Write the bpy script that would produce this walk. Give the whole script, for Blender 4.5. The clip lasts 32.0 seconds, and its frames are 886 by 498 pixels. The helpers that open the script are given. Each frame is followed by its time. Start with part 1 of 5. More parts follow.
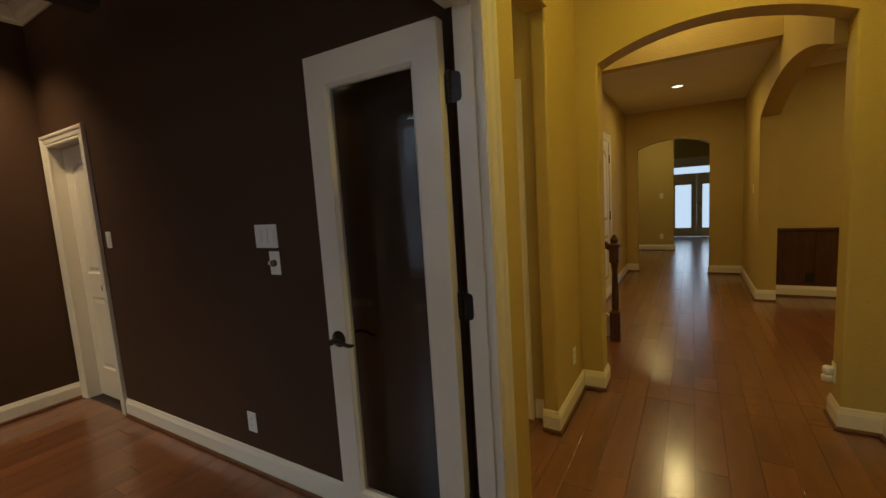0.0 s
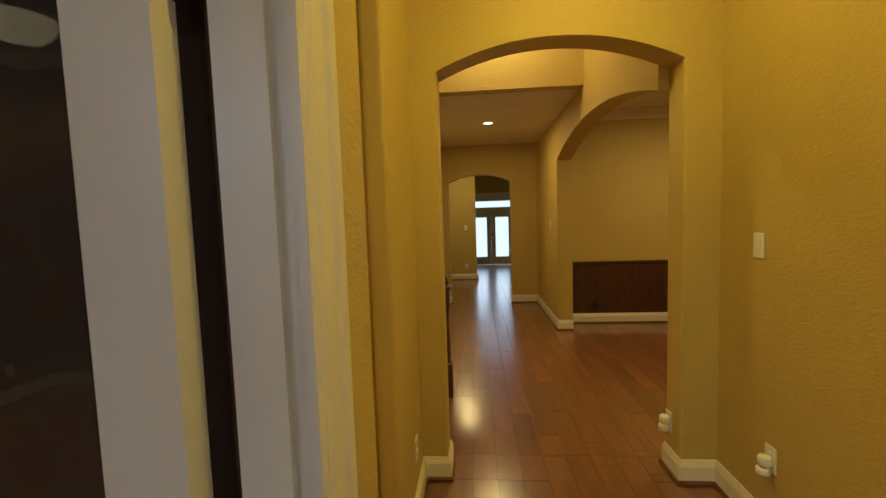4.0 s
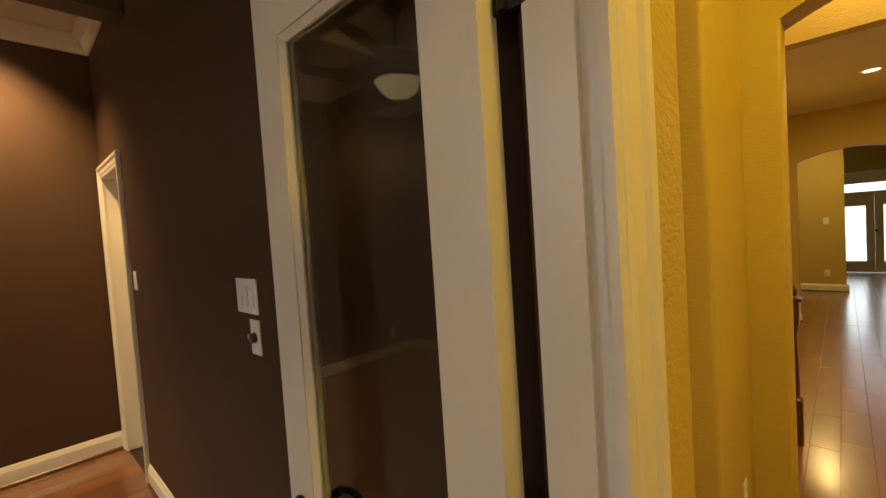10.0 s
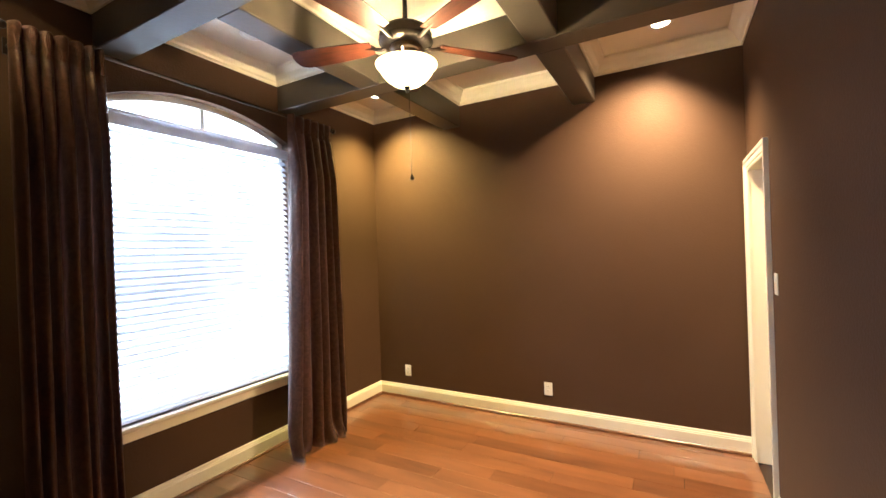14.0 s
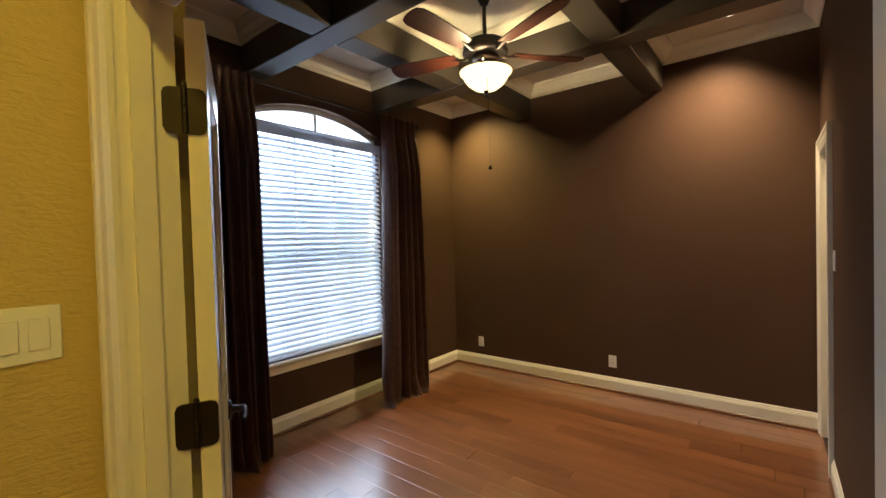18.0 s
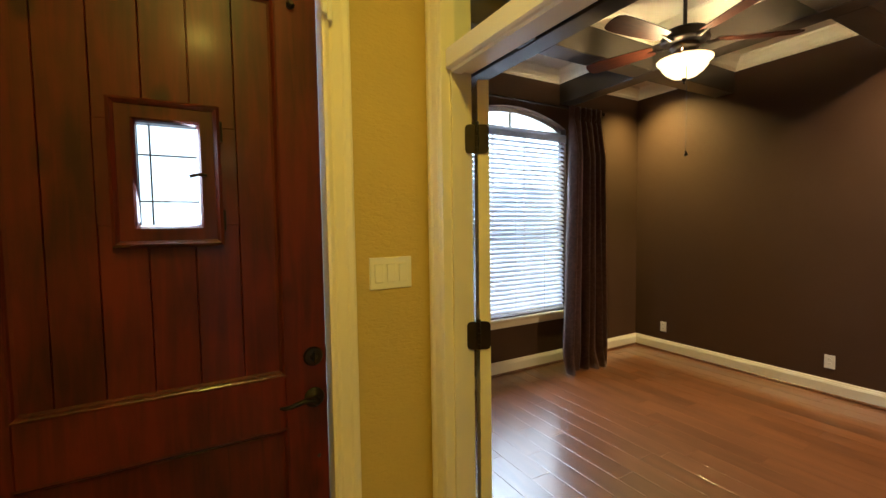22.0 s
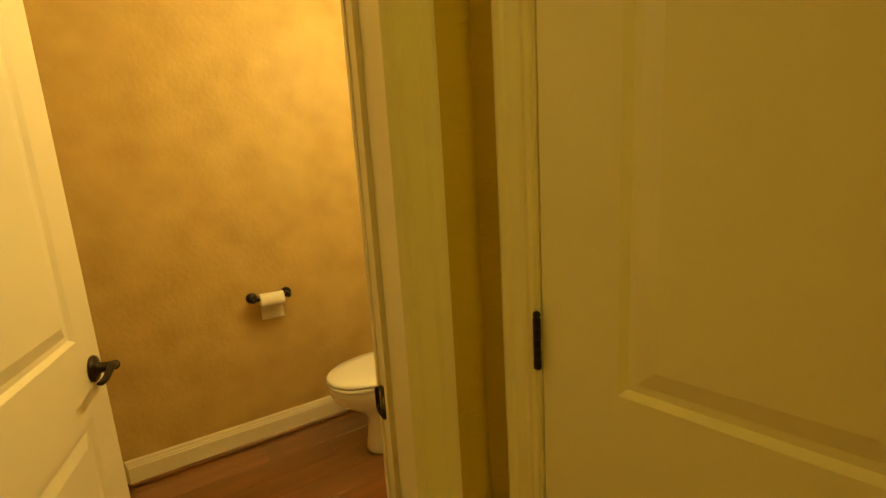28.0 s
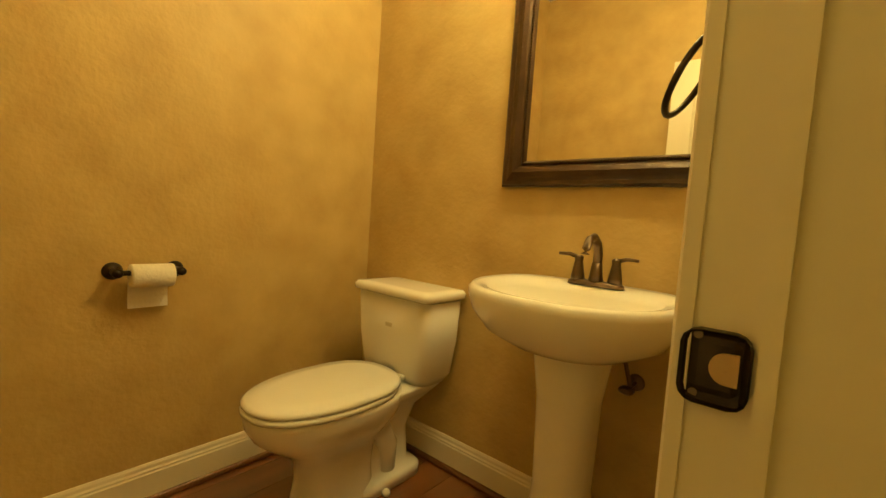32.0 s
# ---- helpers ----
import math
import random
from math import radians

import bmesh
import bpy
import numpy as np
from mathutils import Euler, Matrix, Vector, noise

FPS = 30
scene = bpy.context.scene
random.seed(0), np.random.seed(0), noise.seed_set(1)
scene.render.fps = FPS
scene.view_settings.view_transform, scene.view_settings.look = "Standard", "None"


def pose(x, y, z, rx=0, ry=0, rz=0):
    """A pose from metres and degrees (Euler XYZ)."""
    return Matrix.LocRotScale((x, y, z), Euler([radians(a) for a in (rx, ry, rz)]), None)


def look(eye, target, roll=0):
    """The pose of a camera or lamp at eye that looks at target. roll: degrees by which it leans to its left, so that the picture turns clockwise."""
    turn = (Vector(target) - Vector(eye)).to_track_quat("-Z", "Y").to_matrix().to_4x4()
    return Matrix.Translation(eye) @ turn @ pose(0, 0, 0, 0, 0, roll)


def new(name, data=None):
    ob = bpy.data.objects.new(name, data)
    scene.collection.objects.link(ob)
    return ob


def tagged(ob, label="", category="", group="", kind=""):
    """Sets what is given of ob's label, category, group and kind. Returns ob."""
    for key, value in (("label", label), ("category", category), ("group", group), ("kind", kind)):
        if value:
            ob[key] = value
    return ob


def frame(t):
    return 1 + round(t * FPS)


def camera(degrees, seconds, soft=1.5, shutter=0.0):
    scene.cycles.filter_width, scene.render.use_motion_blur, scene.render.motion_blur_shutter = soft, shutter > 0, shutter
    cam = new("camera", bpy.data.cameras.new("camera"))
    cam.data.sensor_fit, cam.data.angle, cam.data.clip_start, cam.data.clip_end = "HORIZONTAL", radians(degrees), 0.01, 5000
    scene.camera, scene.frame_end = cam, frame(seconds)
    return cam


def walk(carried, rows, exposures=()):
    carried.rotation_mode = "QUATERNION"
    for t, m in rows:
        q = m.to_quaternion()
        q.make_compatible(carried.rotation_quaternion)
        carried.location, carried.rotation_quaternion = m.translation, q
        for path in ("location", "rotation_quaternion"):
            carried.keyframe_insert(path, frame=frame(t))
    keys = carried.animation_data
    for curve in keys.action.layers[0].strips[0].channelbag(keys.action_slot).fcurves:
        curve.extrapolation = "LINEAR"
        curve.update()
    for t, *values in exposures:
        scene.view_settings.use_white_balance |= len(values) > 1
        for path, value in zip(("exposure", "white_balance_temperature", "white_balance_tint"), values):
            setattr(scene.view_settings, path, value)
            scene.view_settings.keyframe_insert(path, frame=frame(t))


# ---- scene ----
cam = camera(93.2, 32.0)
PATH = [
    (0, (0.833, 0.080, 1.423), (-0.188, 1.784, 1.194), -3.65),
    (0.5, (0.809, 0.158, 1.421), (-0.238, 1.853, 1.241), -3.32),
    (1, (0.774, 0.291, 1.419), (-0.322, 1.954, 1.231), -4.74),
    (1.5, (0.727, 0.388, 1.453), (-0.480, 1.970, 1.252), -3.66),
    (2, (0.642, 0.503, 1.460), (-0.446, 2.175, 1.315), -1.95),
    (2.5, (0.586, 0.624, 1.474), (-0.417, 2.347, 1.318), -2.17),
    (3, (0.533, 0.746, 1.472), (-0.266, 2.573, 1.317), -1.51),
    (3.5, (0.505, 0.809, 1.483), (0.157, 2.772, 1.328), -1.30),
    (4, (0.480, 0.833, 1.484), (0.322, 2.821, 1.332), -1.87),
    (4.5, (0.484, 0.850, 1.479), (0.515, 2.848, 1.388), -1.35),
    (6.5, (0.654, 0.733, 1.463), (0.438, 2.720, 1.398), -3.38),
    (7, (0.657, 0.717, 1.488), (0.406, 2.701, 1.429), -2.96),
    (7.5, (0.685, 0.675, 1.477), (0.387, 2.652, 1.419), -2.44),
    (8, (0.675, 0.648, 1.464), (0.182, 2.586, 1.422), -2.94),
    (8.5, (0.623, 0.680, 1.491), (-0.024, 2.571, 1.444), -2.52),
    (9, (0.541, 0.762, 1.476), (-0.280, 2.583, 1.371), -1.99),
    (9.5, (0.478, 0.803, 1.475), (-0.585, 2.496, 1.413), -3.11),
    (10, (0.461, 0.851, 1.472), (-0.921, 2.294, 1.389), -3.79),
    (10.5, (0.470, 0.913, 1.475), (-1.206, 1.996, 1.334), -3.06),
    (11, (0.429, 0.937, 1.451), (-1.410, 1.714, 1.327), -1.67),
    (11.5, (0.283, 0.955, 1.455), (-1.641, 1.486, 1.339), -2.36),
    (12, (0.168, 0.933, 1.465), (-1.825, 1.099, 1.406), -2.04),
    (12.5, (0.115, 0.924, 1.483), (-1.862, 0.625, 1.455), -2.44),
    (13, (0.109, 0.924, 1.497), (-1.763, 0.223, 1.447), -2.04),
    (13.5, (0.108, 0.923, 1.523), (-1.694, 0.056, 1.473), -1.92),
    (14, (0.148, 0.918, 1.537), (-1.603, -0.048, 1.540), -1.82),
    (14.5, (0.188, 0.962, 1.547), (-1.515, -0.088, 1.575), -1.43),
    (16.5, (0.417, 1.018, 1.547), (-1.274, -0.047, 1.622), -1.18),
    (17, (0.453, 1.048, 1.539), (-1.195, -0.083, 1.611), -0.79),
    (17.5, (0.504, 1.085, 1.501), (-1.085, -0.129, 1.515), -0.90),
    (18, (0.554, 1.116, 1.476), (-1.016, -0.123, 1.432), -1.57),
    (18.5, (0.607, 1.142, 1.468), (-0.906, -0.166, 1.453), -1.23),
    (19, (0.679, 1.162, 1.482), (-0.766, -0.218, 1.554), 0.49),
    (19.5, (0.794, 1.156, 1.461), (-0.546, -0.329, 1.478), -0.51),
    (20, (0.911, 1.165, 1.435), (-0.304, -0.422, 1.364), -1.57),
    (20.5, (0.967, 1.196, 1.420), (-0.141, -0.465, 1.305), -1.00),
    (21, (0.987, 1.241, 1.431), (0.063, -0.527, 1.288), -0.80),
    (21.5, (1.006, 1.295, 1.451), (0.076, -0.472, 1.350), -0.35),
    (22, (1.018, 1.339, 1.472), (0.036, -0.400, 1.363), -0.85),
    (22.5, (1.038, 1.381, 1.493), (0.017, -0.337, 1.398), -0.32),
    (23, (1.083, 1.439, 1.463), (-0.108, -0.165, 1.361), -0.19),
    (23.5, (1.080, 1.563, 1.442), (-0.426, 0.255, 1.299), -1.34),
    (24, (1.041, 1.658, 1.432), (-0.710, 0.699, 1.321), 0.87),
    (24.5, (1.023, 1.772, 1.440), (-0.862, 1.106, 1.377), 1.17),
    (25, (1.000, 1.882, 1.452), (-0.940, 1.397, 1.443), 0.53),
    (25.5, (0.937, 1.907, 1.443), (-1.038, 1.598, 1.417), -0.58),
    (26, (0.754, 1.898, 1.401), (-1.246, 1.909, 1.351), -0.94),
    (26.5, (0.539, 1.901, 1.397), (-1.428, 2.225, 1.235), -1.20),
    (28.5, (-0.368, 1.930, 1.355), (-1.887, 3.190, 1.033), 0.62),
    (29, (-0.509, 1.905, 1.347), (-1.838, 3.388, 1.163), 5.56),
    (29.5, (-0.598, 1.923, 1.206), (-1.828, 3.497, 1.115), 3.19),
    (30, (-0.738, 1.847, 1.193), (-1.913, 3.460, 1.065), 5.91),
    (30.5, (-0.792, 1.793, 1.130), (-2.025, 3.362, 0.989), 4.64),
    (31, (-0.836, 1.790, 1.077), (-2.064, 3.362, 0.935), 4.32),
    (31.5, (-0.854, 1.817, 1.039), (-2.134, 3.347, 0.900), 4.02),
    (32, (-0.870, 1.815, 1.019), (-2.158, 3.339, 0.887), 3.91),
]
EXPOSURES = [
    (0.0, -1.6, 5500, 8), (3.0, -1.35, 5500, 8), (4.1, -0.95, 5600, 8), (4.6, -0.8, 6500, 6), (6.5, -0.85, 7500, 9), (9.0, -0.7, 7600, 8), (10.0, -0.6, 6900, 10), (11.0, -0.4, 6700, 12), (12.0, 0.5, 6400, 14),
    (13.0, 1.12, 5600, 12), (14.5, 0.5, 5400, 11), (16.5, -0.42, 5250, 10), (19.0, -0.62, 5400, 9), (23.0, -0.45, 5650, 6), (24.5, -0.6, 6600, 2), (26.0, -1.0, 7200, 0), (29.5, -1.35, 7200, 0), (32.0, -1.42, 6300, 1)]
walk(cam, [(t, look(eye, target, roll)) for t, eye, target, roll in PATH], EXPOSURES)

# ---- world and light ----
world = bpy.data.worlds.new("world")
scene.world = world
world.use_nodes = True
wn = world.node_tree
sky = wn.nodes.new("ShaderNodeTexSky")
sky.sky_type = "NISHITA"
sky.sun_disc = False
sky.sun_elevation = radians(50)
sky.sun_rotation = radians(200)
wn.links.new(sky.outputs[0], wn.nodes["Background"].inputs[0])
wn.nodes["Background"].inputs[1].default_value = 0.1


def lamp(name, kind, at, power, color, size=0.1, target=None, spot=100, blend=0.6, size_y=None):
    data = bpy.data.lights.new(name, kind)
    data.energy, data.color = power, color
    if kind == "AREA":
        data.size = size
        if size_y:
            data.shape, data.size_y = "RECTANGLE", size_y
        else:
            data.shape = "DISK"
    else:
        data.shadow_soft_size = size
    if kind == "SPOT":
        data.spot_size, data.spot_blend = radians(spot), blend
    ob = new(name, data)
    ob.matrix_world = look(at, target or (at[0], at[1] + 0.0001, at[2] - 1))
    return ob


WARM = (1.0, 0.68, 0.24)
GOLD = (1.0, 0.70, 0.085)
sun = new("sun", bpy.data.lights.new("sun", "SUN"))
sun.data.energy, sun.data.angle, sun.data.color = 2.5, radians(0.6), (1.0, 0.95, 0.88)
sun.matrix_world = look((0, 0, 0), (0.35, -0.8, -1.0))
# sky light through the study window
lamp("hatch_daylight", "AREA", (1.105, -0.128, 1.633), 5.0, (0.86, 0.93, 1.0), 0.14, (0.55, 1.4, 1.3), size_y=0.28)
lamp("paving_daylight", "AREA", (-1.65, -3.55, 0.0), 320, (0.88, 0.94, 1.0), 3.2, (-1.65, -1.92, 2.4), size_y=0.7)
lamp("sky_daylight", "AREA", (-1.65, -3.1, 3.1), 330, (0.92, 0.95, 1.0), 2.2, (-1.65, -1.92, 1.6), size_y=1.2)
# ceiling downlights of foyer and hall; unseen fill lamps in passage and powder room
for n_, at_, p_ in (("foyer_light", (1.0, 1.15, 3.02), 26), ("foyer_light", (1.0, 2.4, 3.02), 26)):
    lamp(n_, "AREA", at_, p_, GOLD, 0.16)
# unseen lamp, added to lift the wall over the powder room door
lamp("passage_fill", "AREA", (-0.35, 1.97, 2.72), 2.5, GOLD, 0.16)
# unseen ceiling lamp, added to brighten the toilet front and sink wall
lamp("powder_fill", "AREA", (-1.28, 2.22, 2.70), 15, (1.0, 0.69, 0.21), 0.16)
for k in range(3):
    lamp("vanity_bulb", "POINT", (-1.53 + 0.21 * k, 2.83, 2.26), 40, (1.0, 0.71, 0.25), 0.035)
lamp("hall_light", "AREA", (0.67, 6.26, 2.62), 28, WARM, 0.14)
lamp("hall_light", "AREA", (0.7, 4.4, 3.58), 40, WARM, 0.16)
lamp("dining_light", "AREA", (3.0, 4.9, 2.72), 60, WARM, 0.3)
lamp("far_room_light", "AREA", (0.2, 9.4, 2.8), 40, WARM, 0.2)
lamp("far_daylight", "AREA", (0.95, 13.62, 1.6), 20, (0.85, 0.92, 1.0), 1.5, (0.95, 8, 0.6), size_y=2.2)
# study: fan lamp and the downlights in the coffers
FAN = (-1.70, -0.285)
for k in range(3):
    lamp("fan_bulb", "POINT", (FAN[0] + 0.06 * math.cos(2.1 * k), FAN[1] + 0.06 * math.sin(2.1 * k), 2.475), 42, (1.0, 0.72, 0.32), 0.03)
CANS = [(-3.10, 0.88), (-3.10, -1.55), (-1.74, -1.55), (-0.42, -1.55), (-0.42, 0.88), (-1.69, 0.88)]
for cx, cy, pw_, tone, aim in (
    (*CANS[0], 420, (1.0, 0.68, 0.32), (-3.36, 0.30, 0.5)),
    (*CANS[1], 360, (1.0, 0.74, 0.22), (-3.36, -1.25, 0.5)),
    (*CANS[3], 20, (1.0, 0.74, 0.30), None),
):
    lamp("study_downlight", "SPOT", (cx, cy, 3.015), pw_, tone, 0.05, aim, spot=122, blend=1.0)

# ---- materials ----


def mat(name, color, rough=0.5, metal=0.0, bump=0.0, scale=60.0, vary=0.08, vscale=3.0, spec=0.5, second=None, stretch=None):
    m = bpy.data.materials.new(name)
    m.use_nodes = True
    nt = m.node_tree
    b = nt.nodes["Principled BSDF"]
    b.inputs["Roughness"].default_value = rough
    b.inputs["Metallic"].default_value = metal
    b.inputs["Specular IOR Level"].default_value = spec
    co = nt.nodes.new("ShaderNodeTexCoord")
    n1 = nt.nodes.new("ShaderNodeTexNoise")
    n1.inputs["Scale"].default_value = vscale
    n1.inputs["Detail"].default_value = 5
    nt.links.new(co.outputs["Object"], n1.inputs["Vector"])
    ramp = nt.nodes.new("ShaderNodeValToRGB")
    lo = [c * (1 - vary) for c in color]
    hi = list(second) if second else [min(1, c * (1 + vary)) for c in color]
    ramp.color_ramp.elements[0].position, ramp.color_ramp.elements[1].position = 0.3, 0.7
    ramp.color_ramp.elements[0].color, ramp.color_ramp.elements[1].color = (*lo, 1), (*hi, 1)
    nt.links.new(n1.outputs["Fac"], ramp.inputs[0])
    nt.links.new(ramp.outputs[0], b.inputs["Base Color"])
    if bump:
        n2 = nt.nodes.new("ShaderNodeTexNoise")
        n2.inputs["Scale"].default_value = scale
        n2.inputs["Detail"].default_value = 4
        nt.links.new(co.outputs["Object"], n2.inputs["Vector"])
        if stretch:
            ms = nt.nodes.new("ShaderNodeMapping")
            ms.inputs["Scale"].default_value = stretch
            nt.links.new(co.outputs["Object"], ms.inputs["Vector"])
            nt.links.new(ms.outputs[0], n2.inputs["Vector"])
            n2.inputs["Distortion"].default_value = 0.6
        bp = nt.nodes.new("ShaderNodeBump")
        bp.inputs["Strength"].default_value = bump
        bp.inputs["Distance"].default_value = 0.01
        nt.links.new(n2.outputs["Fac"], bp.inputs["Height"])
        nt.links.new(bp.outputs["Normal"], b.inputs["Normal"])
    return m


def wood(name, dark, light, rough=0.3, along=(1, 12, 1), knots=False, per_piece=0.25, coat=0.2, grain=6.0, island=False, figure=0.6, coat_ior=1.5, coat_rough=0.15, relief=0.12):
    m = bpy.data.materials.new(name)
    m.use_nodes = True
    nt = m.node_tree
    b = nt.nodes["Principled BSDF"]
    b.inputs["Roughness"].default_value = rough
    b.inputs["Coat Weight"].default_value = coat
    b.inputs["Coat Roughness"].default_value = coat_rough
    b.inputs["Coat IOR"].default_value = coat_ior
    co = nt.nodes.new("ShaderNodeTexCoord")
    info = nt.nodes.new("ShaderNodeNewGeometry" if island else "ShaderNodeObjectInfo")
    rand = info.outputs["Random Per Island" if island else "Random"]
    mp = nt.nodes.new("ShaderNodeMapping")
    mp.inputs["Scale"].default_value = along
    shift = nt.nodes.new("ShaderNodeVectorMath")
    shift.operation = "SCALE"
    comb = nt.nodes.new("ShaderNodeCombineXYZ")
    for i in range(3):
        nt.links.new(rand, comb.inputs[i])
    nt.links.new(comb.outputs[0], shift.inputs[0])
    shift.inputs["Scale"].default_value = 37.0
    nt.links.new(co.outputs["Object"], mp.inputs["Vector"])
    nt.links.new(shift.outputs[0], mp.inputs["Location"])
    g = nt.nodes.new("ShaderNodeTexNoise")
    g.inputs["Scale"].default_value = grain
    g.inputs["Detail"].default_value = 4 if relief == 0 else 8
    g.inputs["Distortion"].default_value = 0.5 if relief == 0 else 1.2
    nt.links.new(mp.outputs[0], g.inputs["Vector"])
    blot = nt.nodes.new("ShaderNodeTexNoise")
    blot.inputs["Scale"].default_value = 2.2
    blot.inputs["Detail"].default_value = 3
    nt.links.new(mp.outputs[0], blot.inputs["Vector"])
    mixv = nt.nodes.new("ShaderNodeMath")
    mixv.operation = "MULTIPLY_ADD"
    mixv.inputs[1].default_value = figure
    nt.links.new(g.outputs["Fac"], mixv.inputs[0])
    m2 = nt.nodes.new("ShaderNodeMath")
    m2.operation = "MULTIPLY"
    m2.inputs[1].default_value = 1 - figure
    nt.links.new(blot.outputs["Fac"], m2.inputs[0])
    nt.links.new(m2.outputs[0], mixv.inputs[2])
    m3 = nt.nodes.new("ShaderNodeMath")
    m3.operation = "MULTIPLY_ADD"
    m3.inputs[1].default_value = per_piece
    m3.inputs[2].default_value = -per_piece / 2
    nt.links.new(rand, m3.inputs[0])
    m4 = nt.nodes.new("ShaderNodeMath")
    m4.operation = "ADD"
    nt.links.new(mixv.outputs[0], m4.inputs[0])
    nt.links.new(m3.outputs[0], m4.inputs[1])
    fac = m4.outputs[0]
    if knots:
        v = nt.nodes.new("ShaderNodeTexVoronoi")
        v.inputs["Scale"].default_value = 3.1
        mk = nt.nodes.new("ShaderNodeMapping")
        mk.inputs["Scale"].default_value = (1.6, 1.6, 0.8)
        nt.links.new(co.outputs["Object"], mk.inputs["Vector"])
        nt.links.new(mk.outputs[0], v.inputs["Vector"])
        mr = nt.nodes.new("ShaderNodeMapRange")
        mr.inputs["From Min"].default_value, mr.inputs["From Max"].default_value = 0.02, 0.16
        mr.inputs["To Min"].default_value, mr.inputs["To Max"].default_value = -0.45, 0.0
        nt.links.new(v.outputs["Distance"], mr.inputs["Value"])
        m5 = nt.nodes.new("ShaderNodeMath")
        m5.operation = "ADD"
        nt.links.new(fac, m5.inputs[0])
        nt.links.new(mr.outputs[0], m5.inputs[1])
        fac = m5.outputs[0]
        st = nt.nodes.new("ShaderNodeTexNoise")
        st.inputs["Scale"].default_value = 5.5
        st.inputs["Detail"].default_value = 5
        ms = nt.nodes.new("ShaderNodeMapping")
        ms.inputs["Scale"].default_value = (1.3, 1.3, 0.6)
        nt.links.new(co.outputs["Object"], ms.inputs["Vector"])
        nt.links.new(ms.outputs[0], st.inputs["Vector"])
        sr = nt.nodes.new("ShaderNodeMapRange")
        sr.inputs["From Min"].default_value, sr.inputs["From Max"].default_value = 0.32, 0.66
        sr.inputs["To Min"].default_value, sr.inputs["To Max"].default_value = -0.16, 0.14
        nt.links.new(st.outputs["Fac"], sr.inputs["Value"])
        m6 = nt.nodes.new("ShaderNodeMath")
        m6.operation = "ADD"
        nt.links.new(fac, m6.inputs[0])
        nt.links.new(sr.outputs[0], m6.inputs[1])
        fac = m6.outputs[0]
    ramp = nt.nodes.new("ShaderNodeValToRGB")
    ramp.color_ramp.elements[0].position, ramp.color_ramp.elements[1].position = 0.25, 0.72
    ramp.color_ramp.elements[0].color, ramp.color_ramp.elements[1].color = (*dark, 1), (*light, 1)
    nt.links.new(fac, ramp.inputs[0])
    nt.links.new(ramp.outputs[0], b.inputs["Base Color"])
    bp = nt.nodes.new("ShaderNodeBump")
    bp.inputs["Strength"].default_value = relief
    bp.inputs["Distance"].default_value = 0.004
    nt.links.new(g.outputs["Fac"], bp.inputs["Height"])
    if relief > 0:
        nt.links.new(bp.outputs["Normal"], b.inputs["Normal"])
    return m


def glow(name, color, strength):
    m = bpy.data.materials.new(name)
    m.use_nodes = True
    nt = m.node_tree
    nt.nodes.remove(nt.nodes["Principled BSDF"])
    e = nt.nodes.new("ShaderNodeEmission")
    e.inputs[0].default_value, e.inputs[1].default_value = (*color, 1), strength
    nt.links.new(e.outputs[0], nt.nodes["Material Output"].inputs[0])
    return m


def pane_mat(name, tint=(0.92, 0.95, 0.95), rough=0.0):
    m = bpy.data.materials.new(name)
    m.use_nodes = True
    nt = m.node_tree
    nt.nodes.remove(nt.nodes["Principled BSDF"])
    tr = nt.nodes.new("ShaderNodeBsdfTransparent")
    tr.inputs[0].default_value = (*tint, 1)
    gl = nt.nodes.new("ShaderNodeBsdfGlossy")
    gl.inputs["Roughness"].default_value = rough
    lw = nt.nodes.new("ShaderNodeLayerWeight")
    pw = nt.nodes.new("ShaderNodeMath")
    pw.operation = "POWER"
    pw.inputs[1].default_value = 4.0
    nt.links.new(lw.outputs["Facing"], pw.inputs[0])
    fr = nt.nodes.new("ShaderNodeMath")
    fr.operation = "MULTIPLY_ADD"
    fr.inputs[1].default_value, fr.inputs[2].default_value = 0.6, 0.021
    nt.links.new(pw.outputs[0], fr.inputs[0])
    mx = nt.nodes.new("ShaderNodeMixShader")
    nt.links.new(fr.outputs[0], mx.inputs[0])
    nt.links.new(tr.outputs[0], mx.inputs[1])
    nt.links.new(gl.outputs[0], mx.inputs[2])
    nt.links.new(mx.outputs[0], nt.nodes["Material Output"].inputs[0])
    return m


def cloth(name, color, trans=0.0, rough=0.6):
    m = mat(name, color, rough, 0, 0.3, 220, 0.15, 8)
    if trans:
        nt = m.node_tree
        b = nt.nodes["Principled BSDF"]
        tl = nt.nodes.new("ShaderNodeBsdfTranslucent")
        tl.inputs[0].default_value = (*color, 1)
        mx = nt.nodes.new("ShaderNodeMixShader")
        mx.inputs[0].default_value = trans
        nt.links.new(b.outputs[0], mx.inputs[1])
        nt.links.new(tl.outputs[0], mx.inputs[2])
        nt.links.new(mx.outputs[0], nt.nodes["Material Output"].inputs[0])
    return m


